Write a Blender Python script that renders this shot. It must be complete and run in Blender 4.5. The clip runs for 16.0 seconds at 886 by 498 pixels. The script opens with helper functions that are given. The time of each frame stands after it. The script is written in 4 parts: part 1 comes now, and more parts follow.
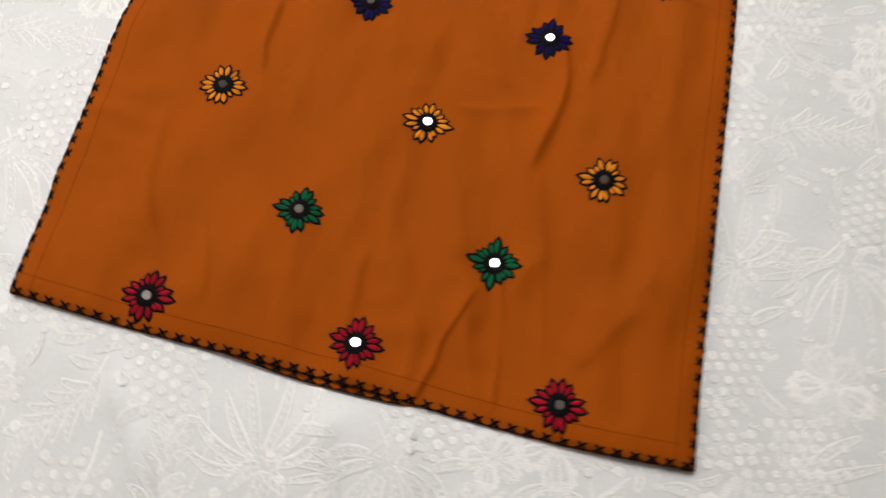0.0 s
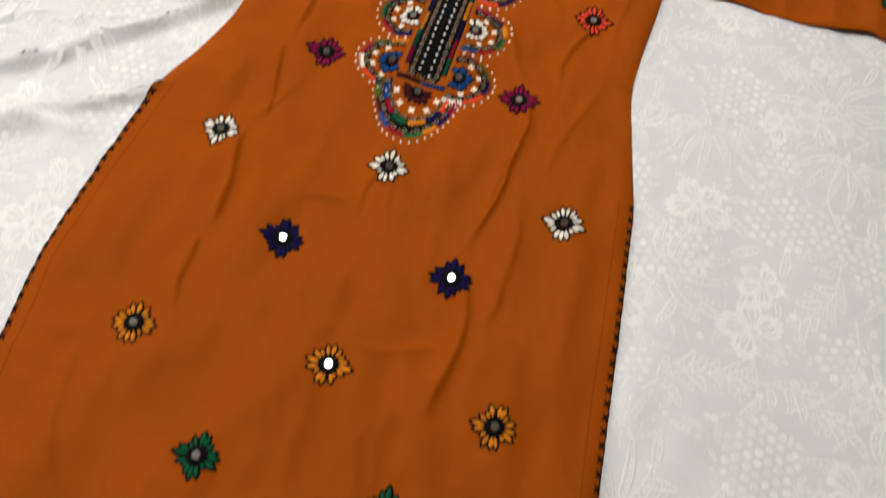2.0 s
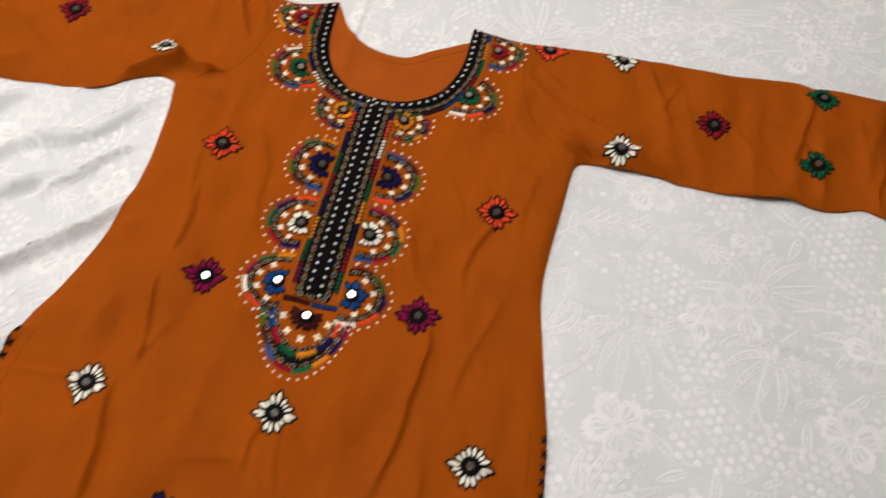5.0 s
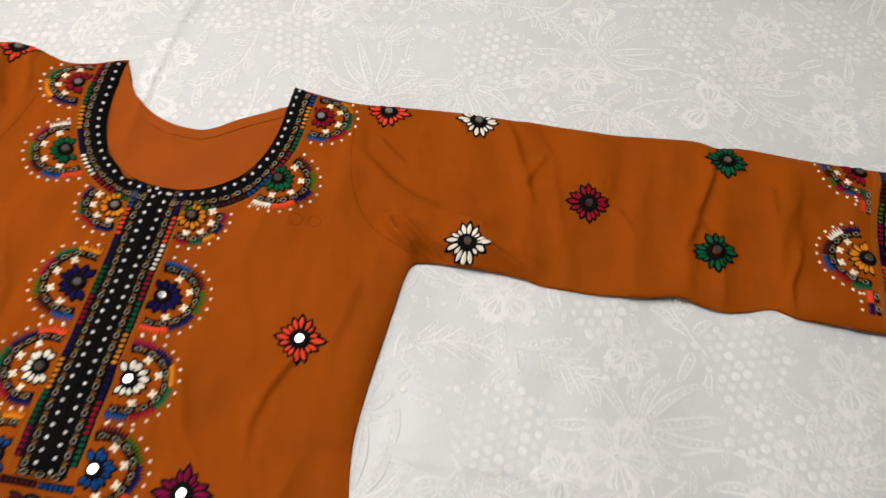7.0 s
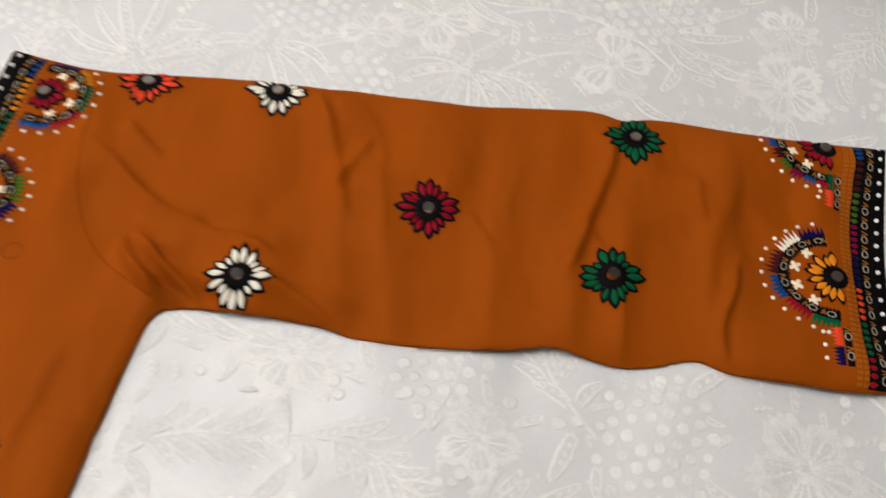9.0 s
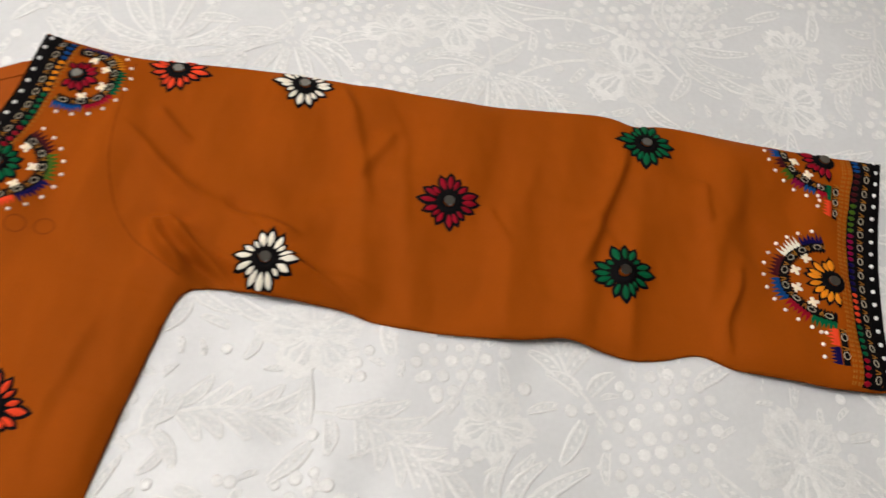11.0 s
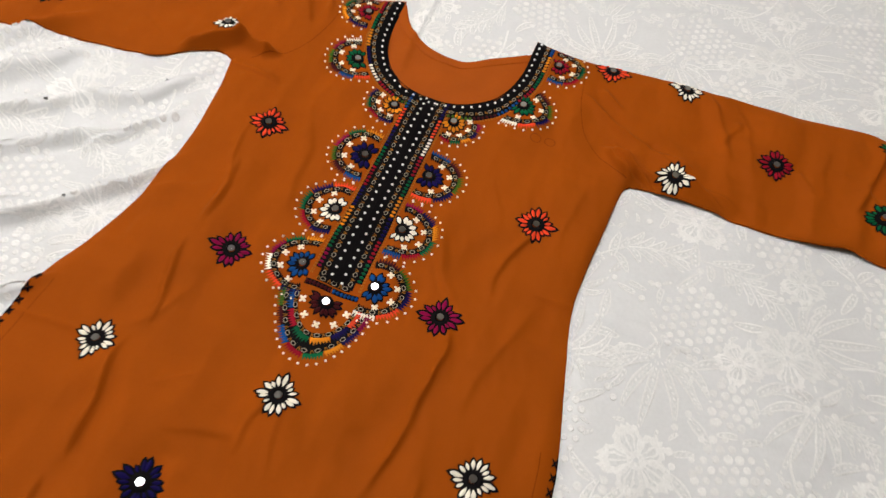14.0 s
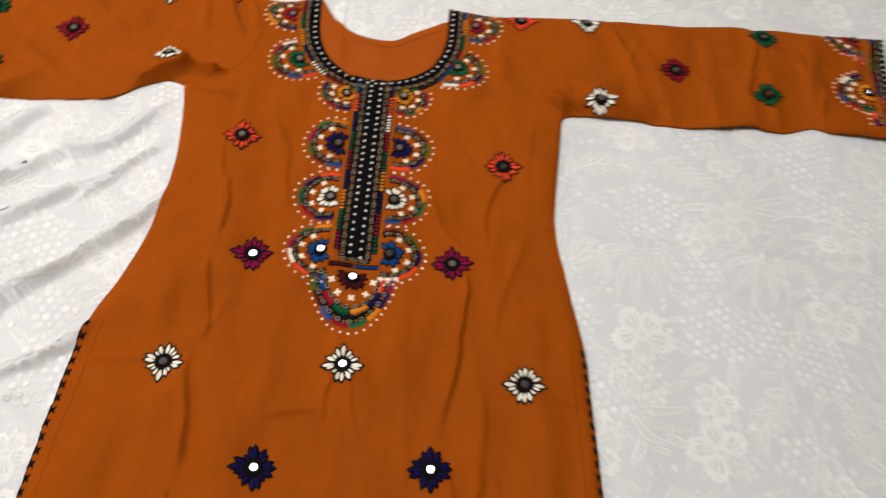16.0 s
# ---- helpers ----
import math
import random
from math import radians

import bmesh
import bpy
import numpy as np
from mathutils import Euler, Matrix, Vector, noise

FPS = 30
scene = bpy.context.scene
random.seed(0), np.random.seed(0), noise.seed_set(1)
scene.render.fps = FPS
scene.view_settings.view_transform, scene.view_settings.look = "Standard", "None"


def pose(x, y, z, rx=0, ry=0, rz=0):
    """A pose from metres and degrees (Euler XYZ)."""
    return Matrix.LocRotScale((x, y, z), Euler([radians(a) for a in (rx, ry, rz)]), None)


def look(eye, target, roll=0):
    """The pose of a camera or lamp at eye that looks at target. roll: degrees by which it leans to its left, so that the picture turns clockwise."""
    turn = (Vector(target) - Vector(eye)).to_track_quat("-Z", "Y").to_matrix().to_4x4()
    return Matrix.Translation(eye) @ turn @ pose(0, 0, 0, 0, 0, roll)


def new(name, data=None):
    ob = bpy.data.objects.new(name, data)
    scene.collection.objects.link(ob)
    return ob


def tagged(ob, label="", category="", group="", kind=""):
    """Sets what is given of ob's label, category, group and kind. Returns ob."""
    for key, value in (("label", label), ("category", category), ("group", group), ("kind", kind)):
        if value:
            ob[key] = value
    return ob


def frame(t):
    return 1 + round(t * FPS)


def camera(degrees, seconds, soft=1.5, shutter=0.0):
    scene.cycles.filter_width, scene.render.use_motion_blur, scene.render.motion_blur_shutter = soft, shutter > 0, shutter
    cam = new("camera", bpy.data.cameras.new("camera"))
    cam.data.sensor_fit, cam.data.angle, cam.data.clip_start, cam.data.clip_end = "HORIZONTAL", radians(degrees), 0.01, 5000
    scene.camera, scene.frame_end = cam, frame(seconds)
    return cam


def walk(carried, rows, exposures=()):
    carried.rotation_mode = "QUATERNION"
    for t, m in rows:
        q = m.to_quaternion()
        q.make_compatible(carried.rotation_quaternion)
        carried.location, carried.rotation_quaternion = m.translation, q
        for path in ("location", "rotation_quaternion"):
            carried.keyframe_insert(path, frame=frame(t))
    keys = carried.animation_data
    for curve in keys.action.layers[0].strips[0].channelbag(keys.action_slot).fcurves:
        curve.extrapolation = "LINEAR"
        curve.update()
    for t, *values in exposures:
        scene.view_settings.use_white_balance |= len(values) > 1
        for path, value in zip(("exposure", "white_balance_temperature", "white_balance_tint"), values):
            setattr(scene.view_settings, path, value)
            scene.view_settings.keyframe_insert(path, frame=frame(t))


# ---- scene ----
# camera and its path
cam = camera(59.0, 16.0, soft=1.4, shutter=0.8)
PATH = [
    (0, (0.077, -0.129, 0.577), (-0.03, 0.587, -1.287), 5.9),
    (0.5, (0.113, -0.131, 0.607), (0.009, 0.605, -1.25), 9.8),
    (1, (0.122, -0.096, 0.635), (0.005, 0.704, -1.195), 10.3),
    (1.5, (0.121, -0.05, 0.644), (0.001, 0.823, -1.151), 9.2),
    (2, (0.11, -0.006, 0.663), (0.007, 0.91, -1.112), 9.0),
    (2.5, (0.102, 0.052, 0.676), (-0.004, 1.004, -1.079), 8.0),
    (3, (0.093, 0.097, 0.684), (-0.011, 1.071, -1.059), 7.4),
    (3.2, (0.091, 0.106, 0.686), (-0.011, 1.101, -1.046), 7.3),
    (5.3, (0.17, 0.238, 0.699), (0.121, 1.241, -1.03), 7.2),
    (5.5, (0.193, 0.264, 0.692), (0.159, 1.278, -1.032), 7.0),
    (6, (0.242, 0.325, 0.668), (0.256, 1.335, -1.058), 8.2),
    (6.5, (0.267, 0.367, 0.643), (0.289, 1.365, -1.09), 9.3),
    (7, (0.276, 0.421, 0.607), (0.249, 1.41, -1.131), 7.0),
    (7.5, (0.325, 0.478, 0.555), (0.279, 1.451, -1.192), 5.0),
    (8, (0.373, 0.522, 0.495), (0.355, 1.474, -1.264), 4.8),
    (8.5, (0.391, 0.563, 0.46), (0.377, 1.479, -1.318), 5.6),
    (9, (0.403, 0.584, 0.436), (0.409, 1.501, -1.342), 6.9),
    (9.2, (0.414, 0.586, 0.423), (0.437, 1.513, -1.349), 7.4),
    (11.3, (0.355, 0.546, 0.457), (0.408, 1.507, -1.296), 12.7),
    (11.5, (0.331, 0.521, 0.473), (0.344, 1.499, -1.271), 12.0),
    (12, (0.282, 0.461, 0.513), (0.15, 1.466, -1.211), 7.8),
    (12.5, (0.228, 0.382, 0.544), (0.004, 1.393, -1.168), 6.0),
    (13, (0.195, 0.31, 0.568), (-0.053, 1.301, -1.151), 6.3),
    (13.5, (0.177, 0.242, 0.612), (-0.057, 1.245, -1.102), 8.1),
    (14, (0.165, 0.192, 0.656), (-0.046, 1.248, -1.029), 8.2),
    (14.5, (0.153, 0.152, 0.671), (-0.023, 1.239, -0.998), 8.6),
    (15, (0.123, 0.149, 0.67), (-0.003, 1.224, -1.011), 8.1),
    (15.5, (0.059, 0.129, 0.684), (0.043, 1.177, -1.019), 6.9),
    (16, (0.044, 0.106, 0.734), (0.164, 1.137, -0.976), 8.8),
]
walk(cam, [(t, look(eye, target, roll)) for t, eye, target, roll in PATH], exposures=[(0, 0.08), (1.5, 0.02), (3.2, -0.11), (5.5, -0.10), (9.0, -0.09), (11.5, -0.04), (12.5, 0.09), (13.0, 0.01), (14.5, -0.06), (16.0, -0.07)])

# ---- world, lamp and added side fill strength ----
LAMP = 13.6
SIDE_FILL = 106.0
world = bpy.data.worlds.new("world")
world.use_nodes = True
scene.world = world
world.node_tree.nodes["Background"].inputs[0].default_value = (0.9, 0.93, 1.0, 1)
world.node_tree.nodes["Background"].inputs[1].default_value = 0.25


# ---- materials ----
def lin(r, g, b):
    f = lambda c: c / 12.92 if c <= 0.04045 else ((c + 0.055) / 1.055) ** 2.4
    return (f(r / 255), f(g / 255), f(b / 255), 1)


def material(name, color, rough=0.6, metal=0.0, vary=0.12, scale=60.0, fine=900.0, bump=0.15, depth=0.0004, sheen=0.0, per_piece=0.0, spec=0.05, island=0.0):
    """A surface with stains at one scale, grain and relief at a finer one."""
    m = bpy.data.materials.new(name)
    m.use_nodes = True
    nt = m.node_tree
    n, l = nt.nodes, nt.links
    b = n["Principled BSDF"]
    b.inputs["Roughness"].default_value = rough
    b.inputs["Metallic"].default_value = metal
    b.inputs["Specular IOR Level"].default_value = spec
    b.inputs["Sheen Weight"].default_value = sheen
    co = n.new("ShaderNodeTexCoord")
    big, small = n.new("ShaderNodeTexNoise"), n.new("ShaderNodeTexNoise")
    big.inputs["Scale"].default_value, big.inputs["Detail"].default_value = scale, 4
    small.inputs["Scale"].default_value, small.inputs["Detail"].default_value = fine, 2
    l.new(co.outputs["Object"], big.inputs["Vector"])
    l.new(co.outputs["Object"], small.inputs["Vector"])
    add = n.new("ShaderNodeMath")
    add.operation = "ADD"
    l.new(big.outputs["Fac"], add.inputs[0])
    l.new(small.outputs["Fac"], add.inputs[1])
    rng = n.new("ShaderNodeMapRange")
    rng.inputs["From Min"].default_value, rng.inputs["From Max"].default_value = 0.6, 1.4
    rng.inputs["To Min"].default_value, rng.inputs["To Max"].default_value = 1 - vary, 1 + vary
    l.new(add.outputs[0], rng.inputs["Value"])
    last = rng.outputs["Result"]
    if per_piece:
        info, r2, mul = n.new("ShaderNodeObjectInfo"), n.new("ShaderNodeMapRange"), n.new("ShaderNodeMath")
        r2.inputs["To Min"].default_value, r2.inputs["To Max"].default_value = 1 - per_piece, 1 + per_piece
        mul.operation = "MULTIPLY"
        l.new(info.outputs["Random"], r2.inputs["Value"])
        l.new(last, mul.inputs[0])
        l.new(r2.outputs["Result"], mul.inputs[1])
        last = mul.outputs[0]
    if island:
        geo, r3, mul3 = n.new("ShaderNodeNewGeometry"), n.new("ShaderNodeMapRange"), n.new("ShaderNodeMath")
        r3.inputs["To Min"].default_value, r3.inputs["To Max"].default_value = 1 - island, 1 + island
        mul3.operation = "MULTIPLY"
        l.new(geo.outputs["Random Per Island"], r3.inputs["Value"])
        l.new(last, mul3.inputs[0])
        l.new(r3.outputs["Result"], mul3.inputs[1])
        last = mul3.outputs[0]
        r4 = n.new("ShaderNodeMapRange")
        r4.inputs["To Min"].default_value, r4.inputs["To Max"].default_value = rough - 0.1, rough + 0.2
        l.new(geo.outputs["Random Per Island"], r4.inputs["Value"])
        l.new(r4.outputs["Result"], b.inputs["Roughness"])
    sc = n.new("ShaderNodeVectorMath")
    sc.operation = "SCALE"
    sc.inputs[0].default_value = color[:3]
    l.new(last, sc.inputs["Scale"])
    l.new(sc.outputs["Vector"], b.inputs["Base Color"])
    if bump:
        bm_ = n.new("ShaderNodeBump")
        bm_.inputs["Strength"].default_value, bm_.inputs["Distance"].default_value = bump, depth
        l.new(small.outputs["Fac"], bm_.inputs["Height"])
        l.new(bm_.outputs["Normal"], b.inputs["Normal"])
    return m


CLOTH = material("rust_orange_cotton", (0.286, 0.0555, 0.0011, 1), 0.75, vary=0.08, scale=17, fine=1400, bump=0.25, spec=0.06)
INSIDE = material("cotton_wrong_side", (0.315, 0.061, 0.0018, 1), 0.65, vary=0.07, scale=30, fine=1400, bump=0.25, spec=0.1)
THREAD = {
    "red": material("red_thread", lin(142, 11, 28), 0.55, vary=0.2, per_piece=0.15),
    "green": material("green_thread", lin(6, 83, 49), 0.55, vary=0.2, per_piece=0.15),
    "leafgreen": material("leaf_green_thread", lin(61, 90, 23), 0.55, vary=0.2, per_piece=0.15),
    "yellow": material("golden_yellow_thread", lin(209, 125, 22), 0.55, vary=0.15, per_piece=0.12),
    "navy": material("navy_thread", lin(19, 11, 67), 0.55, vary=0.2, per_piece=0.15),
    "white": material("white_thread", lin(235, 228, 212), 0.55, vary=0.08, per_piece=0.06),
    "magenta": material("magenta_thread", lin(122, 7, 57), 0.55, vary=0.2, per_piece=0.15),
    "orange": material("bright_orange_thread", lin(220, 66, 34), 0.55, vary=0.12, per_piece=0.1),
    "blue": material("blue_thread", lin(14, 62, 120), 0.55, vary=0.2, per_piece=0.15),
    "maroon": material("maroon_thread", lin(62, 16, 20), 0.55, vary=0.2, per_piece=0.15),
    "crimson": material("crimson_thread", lin(138, 12, 32), 0.55, vary=0.2, per_piece=0.15),
    "cream": material("cream_thread", lin(240, 224, 196), 0.55, vary=0.08, per_piece=0.06),
    "black": None,
    "gold": material("dull_gold_thread", lin(152, 98, 34), 0.55, vary=0.2),
}
BLACK = material("black_thread", lin(11, 8, 9), 0.7, vary=0.3, spec=0.06)
THREAD["black"] = BLACK
BAND = material("black_band_cloth", lin(9, 7, 8), 0.75, vary=0.3, scale=120, spec=0.05)
MIRROR = material("mirror_glass", (0.5, 0.51, 0.52, 1), 0.04, 1.0, vary=0.02, bump=0)
PEARL = material("pearl_bead", lin(255, 240, 220), 0.12, vary=0.05, bump=0, per_piece=0.06, spec=0.5)
# no metal: the silver beads' white glints are put into the base colour
BEAD = material("silver_bead", (0.93, 0.92, 0.9, 1), 0.12, 0.0, vary=0.05, bump=0, spec=0.5)
RING = material("silver_white_ring", lin(168, 158, 138), 0.35, 0.2, vary=0.1, bump=0)
SATIN = material("white_satin_ground", lin(208, 208, 208), 0.45, vary=0.05, scale=40, fine=300, bump=0.3, depth=0.0005, spec=0.7)
WOVEN = material("woven_white_pattern", lin(223, 222, 220), 0.45, vary=0.10, scale=260, fine=620, bump=0.7, depth=0.0007, spec=0.45, island=0.07)
WOVEN_THIN = material("thin_woven_pattern", lin(210, 210, 209), 0.5, vary=0.12, scale=300, fine=700, bump=0.7, depth=0.0006, spec=0.5)
PLASTER = material("cream_plaster", lin(160, 152, 142), 0.85, vary=0.04, scale=3, fine=60)
CEILPAINT = material("white_ceiling_paint", lin(168, 166, 160), 0.9, vary=0.03, scale=3, fine=60)
TILE = material("beige_floor_tile", lin(168, 152, 132), 0.35, vary=0.1, scale=6, fine=80)
WOOD = material("brown_bed_wood", lin(104, 66, 42), 0.45, vary=0.2, scale=9, fine=160)
TICKING = material("mattress_ticking", lin(206, 200, 190), 0.8, vary=0.05)


# ---- building helpers ----
def part(name, verts, faces, mat, parent=None, label="", kind="", smooth=True):
    """One mesh object from points and faces, under its thing or part."""
    me = bpy.data.meshes.new(name)
    me.from_pydata([tuple(v) for v in verts], [], [tuple(int(i) for i in f) for f in faces])
    me.materials.append(mat)
    if smooth:
        me.polygons.foreach_set("use_smooth", [True] * len(me.polygons))
    ob = new(name, me)
    ob.parent = parent
    return tagged(ob, label, kind=kind)


def placed(name, me, m, parent):
    """One more object on a mesh that alike pieces share."""
    ob = new(name, me)
    ob.matrix_local = m
    ob.parent = parent
    return ob


def box(name, lo, hi, mat, parent=None, label="", category="", kind="", bevel=0.0):
    bm = bmesh.new()
    bmesh.ops.create_cube(bm, size=1)
    for v in bm.verts:
        v.co = [lo[i] + (v.co[i] + 0.5) * (hi[i] - lo[i]) for i in range(3)]
    if bevel:
        bmesh.ops.bevel(bm, geom=bm.edges[:], offset=bevel, segments=3, affect="EDGES", profile=0.5)
    me = bpy.data.meshes.new(name)
    bm.to_mesh(me)
    bm.free()
    me.materials.append(mat)
    ob = new(name, me)
    ob.parent = parent
    return tagged(ob, label, category, kind=kind)


def curve(points, step=0.004):
    """A smooth line through a few points, as rows of x, y."""
    p = np.array(points, float)
    p = np.vstack([2 * p[0] - p[1], p, 2 * p[-1] - p[-2]])
    out = []
    for i in range(1, len(p) - 2):
        n = max(2, int(np.linalg.norm(p[i + 1] - p[i]) / step))
        t = np.linspace(0, 1, n, endpoint=False)[:, None]
        out.append(0.5 * (2 * p[i] + (p[i + 1] - p[i - 1]) * t + (2 * p[i - 1] - 5 * p[i] + 4 * p[i + 1] - p[i + 2]) * t ** 2 + (3 * p[i] - p[i - 1] - 3 * p[i + 1] + p[i + 2]) * t ** 3))
    out.append(p[-2:-1])
    return np.vstack(out)


def lengths(line):
    return np.concatenate([[0], np.cumsum(np.linalg.norm(np.diff(line, axis=0), axis=1))])


def along(line, step, first=0.5):
    """Even points along a line, with the angle of travel at each."""
    s = lengths(line)
    n = max(1, int(round(s[-1] / step)))
    at = (np.arange(n) + first) * s[-1] / n
    x, y = np.interp(at, s, line[:, 0]), np.interp(at, s, line[:, 1])
    d = 0.0015
    dx = np.interp(at + d, s, line[:, 0]) - np.interp(at - d, s, line[:, 0])
    dy = np.interp(at + d, s, line[:, 1]) - np.interp(at - d, s, line[:, 1])
    return list(zip(x, y, np.arctan2(dy, dx)))


def beside(line, off):
    """A line at a distance to the right of another."""
    t = np.gradient(line, axis=0)
    t /= np.linalg.norm(t, axis=1)[:, None] + 1e-9
    return line + off * np.stack([t[:, 1], -t[:, 0]], 1)


def inside(poly, x, y):
    c = np.zeros(x.shape, bool)
    for (x0, y0), (x1, y1) in zip(poly, np.roll(poly, -1, 0)):
        if y0 != y1:
            c ^= ((y0 > y) != (y1 > y)) & (x < (x1 - x0) * (y - y0) / (y1 - y0) + x0)
    return c


def nearest(poly, x, y):
    """Distance to a closed outline, and the nearest point on it."""
    best = np.full(x.shape, 9.0)
    bx, by = x.copy(), y.copy()
    for (x0, y0), (x1, y1) in zip(poly, np.roll(poly, -1, 0)):
        dx, dy = x1 - x0, y1 - y0
        t = np.clip(((x - x0) * dx + (y - y0) * dy) / (dx * dx + dy * dy + 1e-12), 0, 1)
        px, py = x0 + t * dx, y0 + t * dy
        d = np.hypot(x - px, y - py)
        k = d < best
        best[k], bx[k], by[k] = d[k], px[k], py[k]
    return best, bx, by


def ripple(x, y, size, seed, count=9):
    """Smooth random waves, about -1 to 1."""
    r = np.random.RandomState(seed)
    out = 0
    for _ in range(count):
        a, k, p = r.uniform(0, 2 * np.pi), r.uniform(0.6, 1.5) * 2 * np.pi / size, r.uniform(0, 6.3)
        out = out + np.sin(k * (x * np.cos(a) + y * np.sin(a)) + p)
    return out / count ** 0.5


def ridge(x, y, x0, y0, x1, y1, width, height, sharp=4.5):
    """A fold from one point to another that dies away at both ends."""
    dx, dy = x1 - x0, y1 - y0
    L = math.hypot(dx, dy)
    t = ((x - x0) * dx + (y - y0) * dy) / L ** 2
    side = ((x - x0) * -dy + (y - y0) * dx) / L + 0.06 * L * np.sin(3.1 * t + 31 * x0)
    ends = np.exp(-np.maximum(0, np.abs(t - 0.5) - 0.32) ** 2 / 0.03)
    u = side / width
    return height * ends * np.exp(-np.where(u > 0, np.abs(u) ** 1.5 * sharp, u * u * 0.6))


# ---- the sheet's surface ----
SHEET_FOLDS = [
    (-0.44, 0.375, -0.225, 0.605, 0.0075, 0.0095), (-0.47, 0.475, -0.295, 0.630, 0.0075, 0.0085), (-0.53, 0.545, -0.36, 0.70, 0.009, 0.010),
    (-0.43, 0.578, -0.25, 0.73, 0.0075, 0.0085), (-0.40, 0.358, -0.25, 0.436, 0.008, 0.007), (-0.45, 0.455, -0.33, 0.520, 0.006, 0.005),
    (-0.30, 0.582, -0.225, 0.675, 0.006, 0.005), (-0.56, 0.62, -0.40, 0.74, 0.010, 0.009), (-0.50, 0.30, -0.30, 0.37, 0.010, 0.005),
]
SHEET_CREASES = [
    (0.17, 0.548, 0.80, 0.632, 0.004, 0.0022), (0.17, 0.640, 0.80, 0.70, 0.006, 0.0012), (0.15, 0.49, 0.7, 0.545, 0.007, 0.0012),
    (-0.05, 1.25, -0.012, 0.82, 0.005, 0.0022), (0.05, 1.06, 0.95, 1.19, 0.006, 0.0022), (0.3, 1.17, 1.0, 1.27, 0.012, 0.006),
    (-0.16, -0.05, -0.10, -0.16, 0.008, 0.004), (-0.02, -0.05, 0.06, -0.18, 0.014, 0.004), (0.06, -0.04, 0.07, -0.14, 0.005, 0.002),
    (0.30, 0.74, 0.36, 0.60, 0.006, 0.0007),
]


def sheet_z(x, y):
    z = 0.0016 * ripple(x, y, 0.24, 3) + 0.0006 * ripple(x, y, 0.07, 4) + 0.00012 * ripple(x, y, 0.02, 5)
    wx, wy = x + 0.005 * ripple(x, y, 0.12, 8), y + 0.005 * ripple(x, y, 0.12, 9)
    for f in SHEET_FOLDS:
        z = z + 1.65 * ridge(wx, wy, *f, sharp=1.9)
    for f in SHEET_CREASES:
        z = z + 1.5 * ridge(x, y, *f, sharp=2.0)
    left = 1 / (1 + np.exp((x + 0.27) / 0.03))
    return z + left * (0.0016 * ripple(x * 0.8 + y, (y - x) * 0.35, 0.05, 6))


# ---- the kurta's outline, laid flat, hem at y = 0 ----
hem = curve([(-0.262, -0.027), (-0.18, -0.030), (-0.02, -0.031), (0.11, -0.034), (0.183, -0.034), (0.259, -0.029)])
side_r = curve([(0.259, -0.029), (0.256, 0.053), (0.2515, 0.2), (0.245, 0.39), (0.2425, 0.431), (0.2335, 0.49), (0.2215, 0.57), (0.2235, 0.62), (0.231, 0.68), (0.2385, 0.736), (0.246, 0.747)])
under_r = curve([(0.246, 0.747), (0.258, 0.749), (0.271, 0.7495), (0.329, 0.7475), (0.358, 0.7425), (0.378, 0.7415), (0.41, 0.7425), (0.445, 0.7445), (0.474, 0.7495), (0.497, 0.7455), (0.516, 0.7430), (0.537, 0.7460), (0.559, 0.7515), (0.58, 0.7455), (0.611, 0.744), (0.645, 0.743), (0.6725, 0.7445), (0.681, 0.7475)])
cuff_r = curve([(0.681, 0.7475), (0.682, 0.79), (0.686, 0.84), (0.695, 0.895), (0.6995, 0.9225)])
top_r = curve([(0.6995, 0.9225), (0.61, 0.9225), (0.545, 0.926), (0.518, 0.921), (0.495, 0.926), (0.45, 0.923), (0.40, 0.919), (0.31, 0.920), (0.25, 0.9195), (0.20, 0.916), (0.155, 0.9135), (0.098, 0.921)])


def axis_x(y):
    """The front's middle line leans a little to the right."""
    return 0.035 * (y - 0.504)


def neck_line(a, b, n=60):
    """The round neck: half width a, depth b below its middle."""
    t = np.linspace(0, np.pi, n)
    cx, cy, q = 0.0135, 0.8925, 2 / 2.35
    c, s = np.cos(t), np.sin(t)
    return np.stack([cx + a * np.sign(c) * np.abs(c) ** q, cy - b * np.abs(s) ** q], 1)


neck = np.vstack([[(0.098, 0.922)], neck_line(0.083, 0.108), [(-0.0705, 0.925)]])
top_l = curve([(-0.0705, 0.925), (-0.125, 0.913), (-0.182, 0.927), (-0.273, 0.913), (-0.383, 0.896), (-0.52, 0.878), (-0.665, 0.860)])
cuff_l = curve([(-0.665, 0.860), (-0.662, 0.79), (-0.655, 0.695)])
under_l = curve([(-0.655, 0.695), (-0.50, 0.7085), (-0.384, 0.7215), (-0.312, 0.7295), (-0.262, 0.755), (-0.238, 0.763), (-0.221, 0.757)])
side_l = curve([(-0.221, 0.757), (-0.2145, 0.715), (-0.2105, 0.64), (-0.219, 0.557), (-0.2375, 0.492), (-0.2585, 0.438), (-0.2685, 0.355), (-0.275, 0.284), (-0.2785, 0.218), (-0.276, 0.171), (-0.271, 0.09), (-0.262, -0.027)])
armhole_r = curve([(0.246, 0.747), (0.198, 0.777), (0.174, 0.82), (0.166, 0.87), (0.165, 0.914)])
armhole_l = curve([(-0.135, 0.915), (-0.136, 0.87), (-0.146, 0.82), (-0.172, 0.782), (-0.221, 0.757)])
OUTLINE = np.vstack([l[:-1] for l in (hem, side_r, under_r, cuff_r, top_r, neck, top_l, cuff_l, under_l, side_l)])
